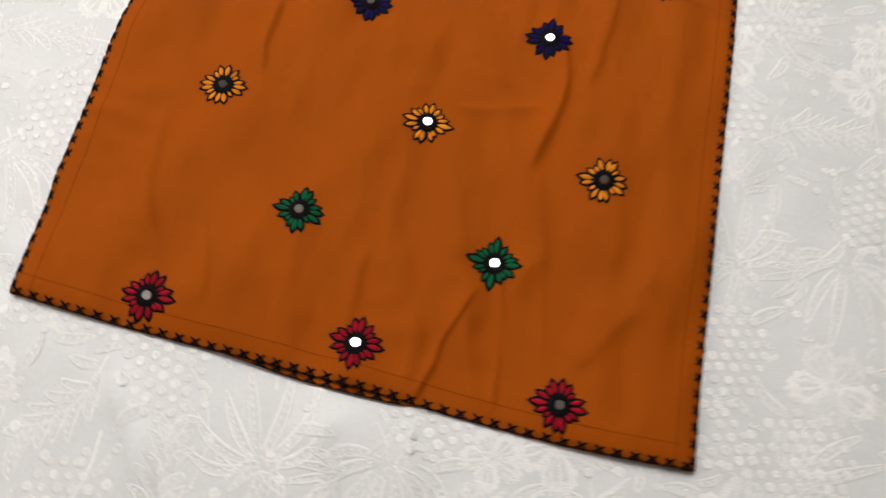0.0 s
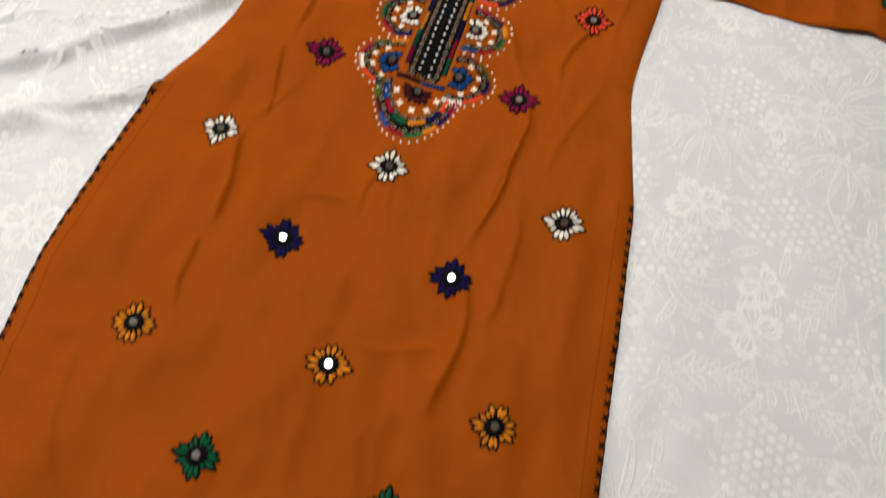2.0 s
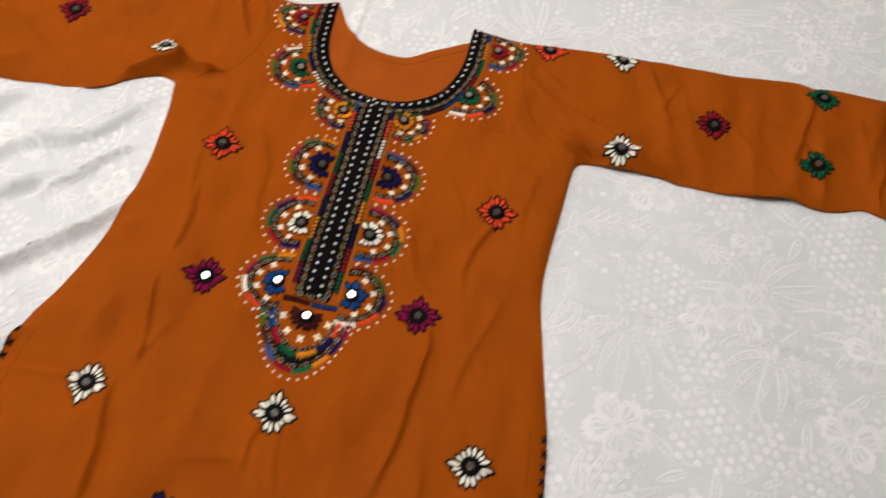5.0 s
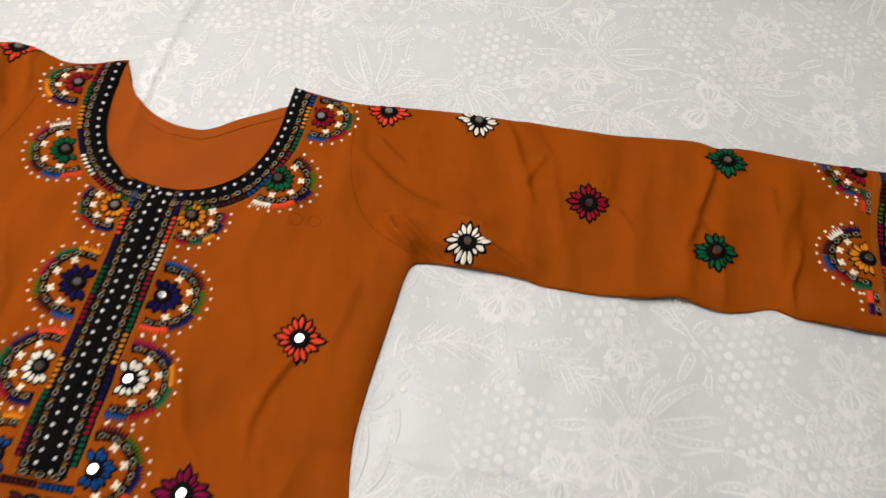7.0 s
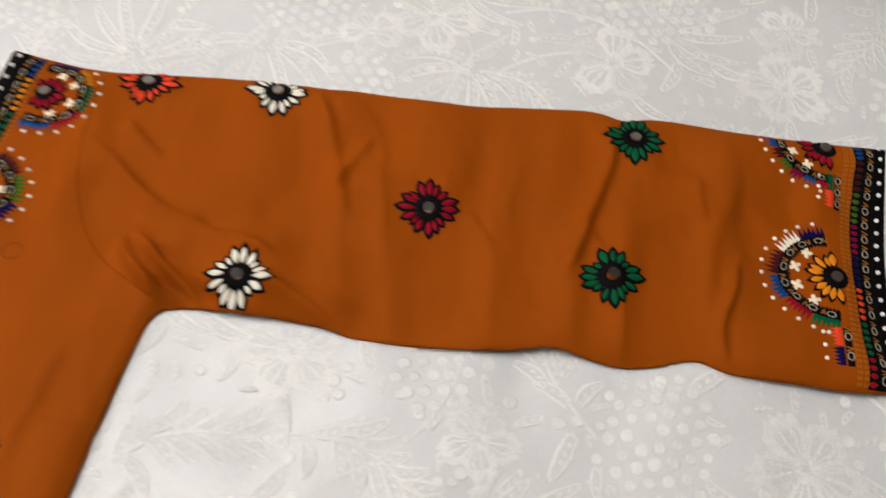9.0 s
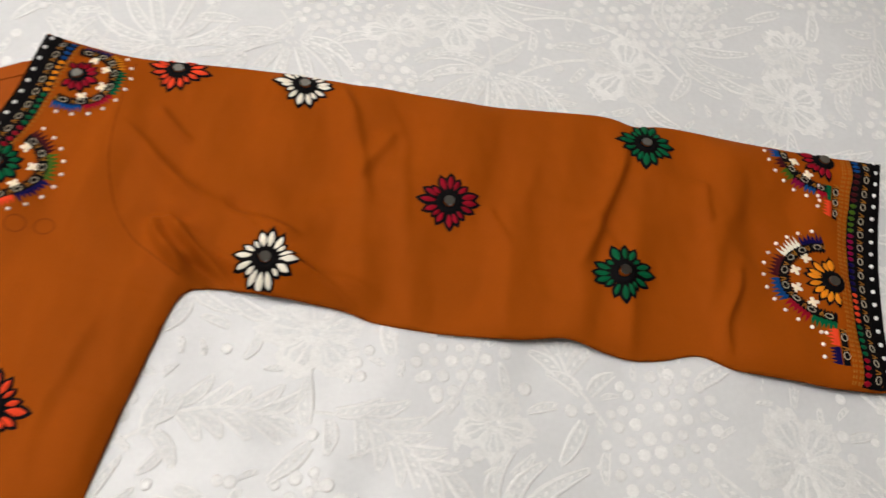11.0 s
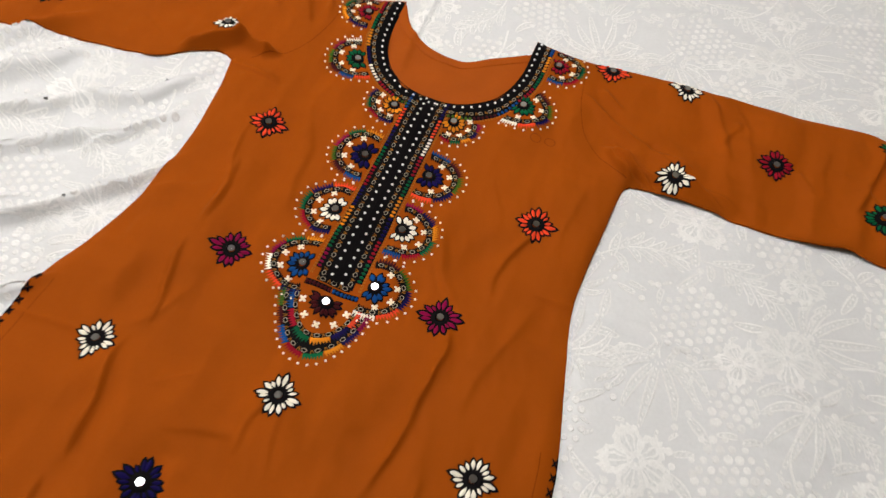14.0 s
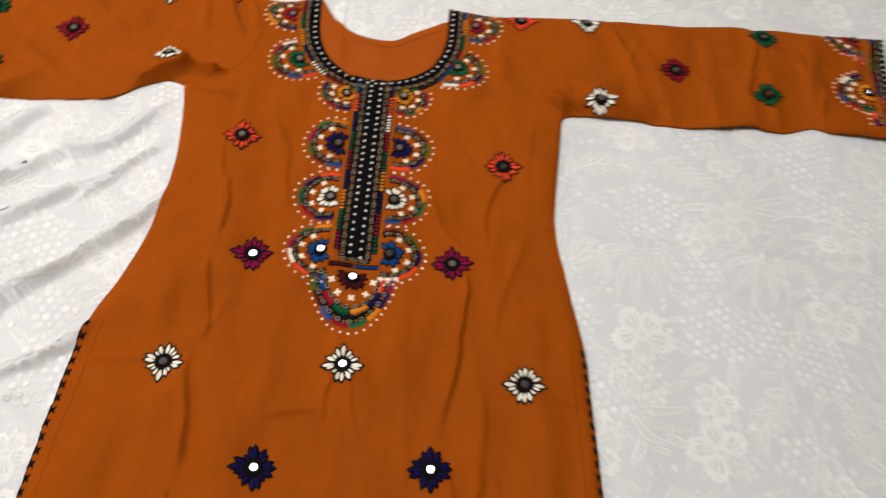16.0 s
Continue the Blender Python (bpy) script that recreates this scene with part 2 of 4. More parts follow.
cut_r = int(np.argmin(np.hypot(*(top_r - (0.165, 0.914)).T)))
cut_l = int(np.argmin(np.hypot(*(top_l - (-0.135, 0.915)).T)))
armhole_r[-1], armhole_l[0] = top_r[cut_r], top_l[cut_l]
seam_r, seam_l = armhole_r.copy(), armhole_l.copy()
seam_r[2:-2, 0] += 0.004
seam_l[2:-2, 0] -= 0.004
BODY = np.vstack([l[:-1] for l in (hem, side_r, seam_r, top_r[cut_r:], neck, top_l[: cut_l + 1], seam_l, side_l)])
SLEEVE_R = np.vstack([l[:-1] for l in (under_r, cuff_r, top_r[: cut_r + 1], armhole_r[::-1])])
SLEEVE_L = np.vstack([l[:-1] for l in (top_l[cut_l:], cuff_l, under_l, armhole_l[::-1])])

# signed distance to the outline on a fine grid
GX, GY, GS = -0.72, -0.09, 0.0025
gx, gy = np.meshgrid(GX + GS * np.arange(588), GY + GS * np.arange(424))
gd = nearest(OUTLINE, gx.ravel(), gy.ravel())[0].reshape(gx.shape) * np.where(inside(OUTLINE, gx, gy), 1, -1)
grad_y, grad_x = np.gradient(gd, GS)


def sample(grid, x, y):
    u, v = np.clip((x - GX) / GS, 0, grid.shape[1] - 1.001), np.clip((y - GY) / GS, 0, grid.shape[0] - 1.001)
    i, j = u.astype(int), v.astype(int)
    a, b = u - i, v - j
    return grid[j, i] * (1 - a) * (1 - b) + grid[j, i + 1] * a * (1 - b) + grid[j + 1, i] * (1 - a) * b + grid[j + 1, i + 1] * a * b


SKIRT_FOLDS = [
    (0.080, 0.056, 0.045, -0.030, 0.0034, 0.0030), (0.093, 0.085, 0.101, -0.03, 0.006, 0.002), (0.104, 0.30, 0.100, 0.18, 0.009, 0.0028),
    (-0.012, 0.08, -0.003, -0.02, 0.009, 0.0018), (0.205, 0.075, 0.160, 0.02, 0.016, 0.002),
    (-0.136, 0.07, -0.124, 0.0, 0.009, 0.002), (-0.145, 0.405, -0.150, 0.30, 0.0055, 0.0042), (-0.151, 0.275, -0.144, 0.21, 0.006, 0.003), (0.112, 0.515, 0.101, 0.355, 0.006, 0.0042), (-0.012, 0.398, -0.018, 0.345, 0.006, 0.0024),
    (-0.12, 0.47, -0.16, 0.425, 0.008, 0.0018), (0.129, 0.38, 0.134, 0.27, 0.008, 0.002), (0.003, 0.40, 0.013, 0.34, 0.008, 0.0014),
    (-0.025, 0.36, -0.08, 0.345, 0.008, 0.0016), (0.02, 0.215, 0.09, 0.235, 0.008, 0.0018), (-0.21, 0.15, -0.17, 0.04, 0.012, 0.002), (-0.262, 0.402, -0.19, 0.408, 0.005, 0.002), (0.185, 0.382, 0.246, 0.374, 0.005, 0.002),
]
BODICE_FOLDS = [
    (0.272, 0.749, 0.234, 0.785, 0.0042, -0.0075), (0.262, 0.748, 0.238, 0.762, 0.0038, -0.0060), (0.280, 0.788, 0.255, 0.808, 0.005, -0.0030), (0.236, 0.786, 0.205, 0.793, 0.0045, -0.0030),
    (-0.105, 0.715, -0.082, 0.585, 0.010, 0.0022), (-0.141, 0.625, -0.146, 0.54, 0.006, 0.0036), (-0.145, 0.515, -0.150, 0.43, 0.006, 0.0036),
    (0.117, 0.545, 0.062, 0.635, 0.010, 0.0030), (0.232, 0.785, 0.262, 0.757, 0.0045, 0.006), (0.213, 0.79, 0.243, 0.75, 0.005, 0.006),
    (0.26, 0.803, 0.30, 0.785, 0.006, 0.004), (0.188, 0.874, 0.218, 0.852, 0.007, 0.0030), (0.172, 0.85, 0.235, 0.81, 0.008, 0.0028),
    (0.162, 0.655, 0.146, 0.565, 0.008, 0.003), (-0.151, 0.67, -0.149, 0.55, 0.007, 0.0026), (0.176, 0.56, 0.157, 0.43, 0.010, 0.0016),
    (-0.104, 0.378, -0.075, 0.396, 0.006, 0.0016), (0.105, 0.70, 0.125, 0.62, 0.012, 0.002), (-0.16, 0.735, -0.222, 0.76, 0.007, 0.003),
    (0.218, 0.797, 0.266, 0.762, 0.0055, 0.0040), (0.226, 0.770, 0.254, 0.750, 0.0045, 0.0045), (0.190, 0.832, 0.25, 0.805, 0.008, 0.0025),
    (-0.255, 0.53, -0.16, 0.60, 0.016, 0.002), (0.195, 0.72, 0.20, 0.62, 0.012, 0.002),
]
SLEEVE_FOLDS = [
    (0.508, 0.905, 0.480, 0.80, 0.008, 0.0042), (0.494, 0.84, 0.512, 0.735, 0.010, 0.0022), (0.310, 0.905, 0.337, 0.825, 0.012, 0.0040), (0.345, 0.88, 0.33, 0.84, 0.008, 0.0030), (0.297, 0.775, 0.345, 0.74, 0.007, 0.0050), (0.425, 0.835, 0.432, 0.81, 0.006, 0.0022), (0.561, 0.88, 0.567, 0.845, 0.006, 0.0022), (0.584, 0.815, 0.583, 0.745, 0.006, 0.0034),
    (0.46, 0.88, 0.428, 0.765, 0.016, 0.0014), (0.585, 0.89, 0.57, 0.77, 0.014, 0.0012), (0.335, 0.905, 0.375, 0.80, 0.014, 0.0022),
    (0.27, 0.775, 0.35, 0.752, 0.010, 0.003), (-0.275, 0.752, -0.222, 0.790, 0.008, 0.014), (-0.235, 0.788, -0.178, 0.782, 0.007, 0.012), (-0.185, 0.93, -0.165, 0.84, 0.009, 0.004),
    (-0.215, 0.93, -0.20, 0.85, 0.010, 0.003), (-0.36, 0.90, -0.30, 0.83, 0.014, 0.003), (-0.155, 0.925, -0.150, 0.86, 0.006, 0.003),
]


def cloth_z(x, y):
    """Height of the kurta's upper side: two layers of cotton, soft folds, edges that fall to the sheet."""
    d = np.maximum(sample(gd, x, y), 0)
    edge = 1 - np.exp(-d / 0.009)
    z = 0.0013 * ripple(x, y, 0.16, 11) + 0.0007 * ripple(x * 1.6, y * 0.7, 0.06, 12) + 0.00016 * ripple(x * 1.4, y * 0.9, 0.022, 13) + 0.00012 * ripple(x * 0.5, y * 1.8, 0.05, 14)
    wx, wy = x + 0.003 * ripple(x, y, 0.11, 15) + 0.0005 * ripple(x, y, 0.035, 17), y + 0.003 * ripple(x, y, 0.11, 16)
    for x0, y0, x1, y1, w, h in SKIRT_FOLDS + BODICE_FOLDS + SLEEVE_FOLDS:
        z = z + ridge(wx, wy, x0, y0, x1, y1, 0.74 * w, h, 3.4)
    mood = 0.5 + 0.5 * np.tanh(1.4 * ripple(x, y, 0.30, 31))
    r1, r2 = ripple(x * 1.3, y * 0.75, 0.15, 32), ripple(x, y, 0.065, 33)
    z = z - mood * 0.0026 * (r1 * r1 + 0.015) ** 0.5 - 0.0008 * (0.3 + mood) * (r2 * r2 + 0.03) ** 0.5 + 0.0013 * ripple(x * 1.2, y * 0.8, 0.09, 34)
    puff = 0.008 * np.exp(-(((x - 0.285) / 0.05) ** 2 + ((y - 0.775) / 0.035) ** 2)) * edge
    s = sheet_z(x, y)
    lift = 0.003 * np.exp(-((y + 0.03) / 0.02) ** 2) * (0.5 + 0.5 * np.sin(x * 24 + 2.0))
    lift = lift + 0.0045 * np.exp(-((y - 0.748) / 0.018) ** 2) * (x > 0.2) * np.clip((x - 0.25) / 0.03, 0, 1) * (0.55 + 0.45 * np.sin(x * 34 - 1.5))
    top = 0.0026 + 0.0068 * edge + lift + 1.35 * z * (0.3 + 0.7 * edge) + puff
    floor_ = 0.0026 + 0.0012 * edge
    return np.maximum(s, 0) + floor_ + 0.5 * (top - floor_ + np.sqrt((top - floor_) ** 2 + 0.0008 ** 2))


CZ = cloth_z(gx.ravel(), gy.ravel()).reshape(gx.shape)


def laid_z(x, y):
    """The kurta's height, read from the fine grid."""
    return sample(CZ, x, y)


def drape(p, h):
    """Points laid on the kurta: x, y kept inside the outline, raised by h."""
    x, y = np.array(p[:, 0]), np.array(p[:, 1])
    for _ in range(2):
        short = np.maximum(0, 0.0006 - sample(gd, x, y))
        x, y = x + sample(grad_x, x, y) * short, y + sample(grad_y, x, y) * short
    return np.stack([x, y, laid_z(x, y) + h], 1)


def seat(x, y, turn=0.0, h=0.0, tip=(0, 0), e=0.002):
    """The pose of a small piece that sits on the kurta, turned and tipped with the cloth."""
    px, py = np.array([x, x + e, x - e, x, x]), np.array([y, y, y, y + e, y - e])
    z = laid_z(px, py)
    n = Vector((-(z[1] - z[2]) / (2 * e) + tip[0], -(z[3] - z[4]) / (2 * e) + tip[1], 1)).normalized()
    if e > 0.01:  # a stiff disc rests on the highest points under it
        ray = np.repeat((0.0, 0.0018, 0.0036), 8)
        z[0] = laid_z(x + ray * np.cos(np.arange(24) * 0.785), y + ray * np.sin(np.arange(24) * 0.785)).max() + 0.0006
    return Matrix.Translation((x, y, z[0] + h)) @ Vector((0, 0, 1)).rotation_difference(n).to_matrix().to_4x4() @ Matrix.Rotation(turn, 4, "Z")


def cloth(name, poly, height, mat, parent, cell=0.0021, drop=0.0022, label="", seam=False):
    """A piece of cloth cut to an outline, with a turned-down rim."""
    x0, y0 = poly.min(0) - cell
    nx, ny = (np.ceil((poly.max(0) + cell - (x0, y0)) / cell)).astype(int) + 1
    X, Y = np.meshgrid(x0 + cell * np.arange(nx), y0 + cell * np.arange(ny))
    inn = inside(poly, X, Y)
    quad = np.stack([np.arange(ny - 1)[:, None] * nx + np.arange(nx - 1)[None]] * 4, -1) + np.array([0, 1, nx + 1, nx])
    quad = quad.reshape(-1, 4)
    quad = quad[inn.ravel()[quad].sum(1) >= 1]
    used, inv = np.unique(quad, return_inverse=True)
    quad = inv.reshape(-1, 4)
    x, y, k = X.ravel()[used].copy(), Y.ravel()[used].copy(), ~inn.ravel()[used]
    _, x[k], y[k] = nearest(poly, x[k], y[k])
    verts = np.stack([x, y, height(x, y)], 1)
    a, e2 = quad.ravel(), np.roll(quad, -1, 1).ravel()
    n = len(verts)
    key = a * n + e2
    open_ = ~np.isin(key, e2 * n + a)
    a, e2 = a[open_], e2[open_]
    if seam:  # no rim where two pieces are sewn together
        outer_rim = (sample(gd, verts[a, 0], verts[a, 1]) < 0.003) & (sample(gd, verts[e2, 0], verts[e2, 1]) < 0.003)
        a, e2 = a[outer_rim], e2[outer_rim]
    ids = np.unique(np.concatenate([a, e2]))
    low = n + np.arange(len(ids))
    lower = verts[ids].copy()
    lower[:, 2] -= drop
    faces = [tuple(f) for f in quad] + list(zip(e2, a, low[np.searchsorted(ids, a)], low[np.searchsorted(ids, e2)]))
    return part(name, np.vstack([verts, lower]), faces, mat, parent, label)


# ---- the room, which closes the place round the bed ----
room = dict(x0=-1.9, x1=2.3, y0=-2.1, y1=2.2, z0=-0.55, z1=2.15)
R = room
box("floor", (R["x0"], R["y0"], R["z0"] - 0.1), (R["x1"], R["y1"], R["z0"]), TILE, label="plain beige tiled bedroom floor", category="floor", kind="structure")
box("ceiling", (R["x0"], R["y0"], R["z1"]), (R["x1"], R["y1"], R["z1"] + 0.1), CEILPAINT, label="plain white painted ceiling", category="ceiling", kind="structure")
for nm, lo, hi in (("wall_north", (R["x0"], R["y1"], R["z0"]), (R["x1"], R["y1"] + 0.12, R["z1"])), ("wall_south", (R["x0"], R["y0"] - 0.12, R["z0"]), (R["x1"], R["y0"], R["z1"])),
                   ("wall_east", (R["x1"], R["y0"], R["z0"]), (R["x1"] + 0.12, R["y1"], R["z1"])), ("wall_west", (R["x0"] - 0.12, R["y0"], R["z0"]), (R["x0"], R["y1"], R["z1"]))):
    box(nm, lo, hi, PLASTER, label="plain cream plastered wall", category="wall", kind="structure")

# ceiling lamp, seen only in the small mirrors
GLOW = bpy.data.materials.new("lamp_diffuser")
GLOW.use_nodes = True
e = GLOW.node_tree.nodes.new("ShaderNodeEmission")
e.inputs[0].default_value, e.inputs[1].default_value = (1.0, 0.975, 0.95, 1), LAMP
GLOW.node_tree.links.new(e.outputs[0], GLOW.node_tree.nodes["Material Output"].inputs[0])
LX, LY, LZ = -0.26, 1.06, R["z1"]
lamp = tagged(new("ceiling_light"), "rectangular white ceiling light with a glowing diffuser", "lamp")
lamp.location = (LX, LY, LZ)
box("frame", (-0.45, -0.65, -0.05), (0.45, 0.65, 0), CEILPAINT, lamp, bevel=0.006)
box("diffuser", (-0.42, -0.62, -0.058), (0.42, 0.62, -0.0505), GLOW, lamp)

# unseen fill light added high on the wall beside the bed to shade folds
GLOW2 = GLOW.copy()
GLOW2.name = "side_fill_glow"
GLOW2.node_tree.nodes["Emission"].inputs[1].default_value = SIDE_FILL
side_fill = tagged(new("side_fill_light"), "long white fill light added on the plastered wall", "lamp")
side_fill.location = (R["x0"] + 0.06, 0.4, 1.35)
box("fill_backing", (-0.06, -0.64, -0.03), (-0.01, 0.64, 0.03), CEILPAINT, side_fill, bevel=0.004)
tv = [(0.02 + 0.02 * math.cos(a_), y_, 0.02 * math.sin(a_)) for y_ in (-0.6, 0.6) for a_ in np.linspace(0, 2 * math.pi, 12, endpoint=False)]
part("side_fill", tv, [(i, (i + 1) % 12, 12 + (i + 1) % 12, 12 + i) for i in range(12)] + [tuple(range(11, -1, -1)), tuple(range(12, 24))], GLOW2, side_fill)

# ---- bed: frame, mattress, sheet ----
BX0, BX1, BY0, BY1 = -0.85, 1.15, -0.42, 1.62
bed = tagged(new("bed"), "low brown wooden bed under a white sheet", "bed")
bed.location = (0.15, 0.6, R["z0"])
box("bed_frame", (BX0 - 0.17, BY0 - 0.62, 0.12), (BX1 - 0.13, BY1 - 0.58, 0.30), WOOD, bed, bevel=0.01)
for sx in (BX0 - 0.15, BX1 - 0.23):
    for sy in (BY0 - 0.60, BY1 - 0.68):
        box("leg", (sx, sy, 0), (sx + 0.08, sy + 0.08, 0.12), WOOD, bed, bevel=0.005)
box("mattress", (BX0 + 0.012, BY0 + 0.012, R["z0"] + 0.30), (BX1 - 0.012, BY1 - 0.012, -0.012), TICKING, label="plain pale mattress under the white sheet", category="mattress", bevel=0.03)

n1, n2 = 334, 340
sx, sy = np.meshgrid(np.linspace(BX0, BX1, n1), np.linspace(BY0, BY1, n2))
fall = np.minimum(np.minimum(sx - BX0, BX1 - sx), np.minimum(sy - BY0, BY1 - sy))
sz = sheet_z(sx, sy) * np.clip(fall / 0.05, 0, 1) - 0.02 * np.clip(1 - fall / 0.03, 0, 1) ** 2
verts = list(np.stack([sx.ravel(), sy.ravel(), sz.ravel()], 1))
faces = [(j * n1 + i, j * n1 + i + 1, (j + 1) * n1 + i + 1, (j + 1) * n1 + i) for j in range(n2 - 1) for i in range(n1 - 1)]
loop = [i for i in range(n1)] + [j * n1 + n1 - 1 for j in range(1, n2)] + [(n2 - 1) * n1 + i for i in range(n1 - 2, -1, -1)] + [j * n1 for j in range(n2 - 2, 0, -1)]
start = len(verts)
for k, i in enumerate(loop):
    v = verts[i]
    out = 0.004 + 0.012 * (1 + math.sin(k * 0.35))
    cx, cy = (BX0 + BX1) / 2, (BY0 + BY1) / 2
    verts.append(np.array([v[0] + (out if v[0] > BX1 - 1e-6 else -out if v[0] < BX0 + 1e-6 else 0), v[1] + (out if v[1] > BY1 - 1e-6 else -out if v[1] < BY0 + 1e-6 else 0), -0.26]))
m_ = len(loop)
faces += [(loop[(k + 1) % m_], loop[k], start + k, start + (k + 1) % m_) for k in range(m_)]
sheet = part("bed_sheet", verts, faces, SATIN, None, "white satin damask bed sheet, creased, spread over the bed")
tagged(sheet, category="bed sheet")

# ---- the woven pattern of the sheet: leaves, sprays, blossoms and berries in low relief ----
def leaf_piece(cx, cy, ang, length, width, h=0.0006, bend=0.0):
    """A pointed leaf with a sunk midrib and a row of short ticks along it."""
    n = 8
    t = np.linspace(0, 1, n)
    w = width * np.sin(np.pi * t ** 0.8) ** 0.9
    across = np.array([-1.0, -0.84, -0.58, 0.0, 0.58, 0.84, 1.0])
    hh = np.array([0.05, 1.0, 0.45, 0.25, 0.45, 1.0, 0.05])
    u = np.repeat(t * length, 7)
    v = (w[:, None] * across).ravel() + bend * length * np.sin(np.pi * np.repeat(t, 7))
    z = h * (np.clip(np.sin(np.pi * t), 0.05, 1)[:, None] ** 0.5 * hh).ravel()
    f = [(i * 7 + j, (i + 1) * 7 + j, (i + 1) * 7 + j + 1, i * 7 + j + 1) for i in range(n - 1) for j in range(6)]
    thin = [1 if 1 < j < 4 and width > 0.002 else 0 for i in range(n - 1) for j in range(6)]
    us, vs, zs = [u], [v], [z]
    base = n * 7
    ticks = max(3, int(length / 0.0062))
    for k in range(ticks):
        c = (k + 1) / (ticks + 1)
        m, b = c * length, bend * length * math.sin(math.pi * c)
        us.append(m + np.array([-0.0020, 0.0004, 0.0022, -0.0002]))
        vs.append(b + np.array([-0.0009, -0.0011, 0.0009, 0.0011]))
        zs.append(np.full(4, h * 0.9))
        us.append(np.array([m]))
        vs.append(np.array([b]))
        zs.append(np.array([h + 0.0005]))
        f += [(base + a, base + (a + 1) % 4, base + 4) for a in range(4)]
        thin += [0] * 4
        base += 5
    u, v, z = np.concatenate(us), np.concatenate(vs), np.concatenate(zs)
    c, s = math.cos(ang), math.sin(ang)
    return np.stack([cx + u * c - v * s, cy + u * s + v * c, z], 1), f, thin


def petal_piece(cx, cy, ang, r0, length, width, h=0.0007, seed=0):
    """A broad lobed petal with a ragged end and fine ribs."""
    rnd = np.random.RandomState(seed)
    t = np.linspace(0, 1, 7)
    across = np.linspace(-1, 1, 13)
    w = width * np.array([0.12, 0.42, 0.72, 0.95, 1.0, 0.9, 0.62])
    rag = 1 + 0.075 * np.cos(across * 9.4) * t[:, None] ** 3 + rnd.uniform(-0.02, 0.02, 13) * t[:, None]
    u = r0 + t[:, None] * length * rag * (1 - 0.10 * across ** 2)
    v = w[:, None] * across * (1 + 0.10 * np.sin(t[:, None] * 16))
    z = h * np.where(np.arange(13) % 2, 1.0, 0.35) * np.clip(1.2 - across ** 4, 0.2, 1) * np.array([0.4, 1, 1, 1, 1, 0.8, 0.1])[:, None]
    c, s = math.cos(ang), math.sin(ang)
    u, v = u.ravel(), v.ravel()
    f = [(i * 13 + j, (i + 1) * 13 + j, (i + 1) * 13 + j + 1, i * 13 + j + 1) for i in range(6) for j in range(12)]
    thin = [1 if 0 < i < 4 and 1 < j < 10 and j % 3 else 0 for i in range(6) for j in range(12)]
    return np.stack([cx + u * c - v * s, cy + u * s + v * c, z.ravel()], 1), f, thin


def berry_piece(cx, cy, r, h=0.0007):
    """A round berry with a raised rim and a pip."""
    v, f = [], []
    for rr, hh in ((1.0, 0.05), (0.80, 1.0), (0.5, 0.45)):
        a = np.linspace(0, 2 * np.pi, 9, endpoint=False)
        v.append(np.stack([cx + r * rr * np.cos(a), cy + r * rr * np.sin(a), np.full(9, h * hh)], 1))
    v.append(np.array([[cx, cy, h * 0.9]]))
    f = [(k * 9 + i, k * 9 + (i + 1) % 9, (k + 1) * 9 + (i + 1) % 9, (k + 1) * 9 + i) for k in range(2) for i in range(9)] + [(18 + i, 18 + (i + 1) % 9, 27) for i in range(9)]
    return np.vstack(v), f


def stem_piece(points, width, h=0.0004):
    l = curve(points, 0.006)
    a, b = beside(l, width), beside(l, -width)
    n = len(l)
    v = np.vstack([np.c_[a, np.full(n, 0.00005)], np.c_[l, np.full(n, h)], np.c_[b, np.full(n, 0.00005)]])
    f = [(k * n + i, k * n + i + 1, (k + 1) * n + i + 1, (k + 1) * n + i) for k in range(2) for i in range(n - 1)]
    return v, f


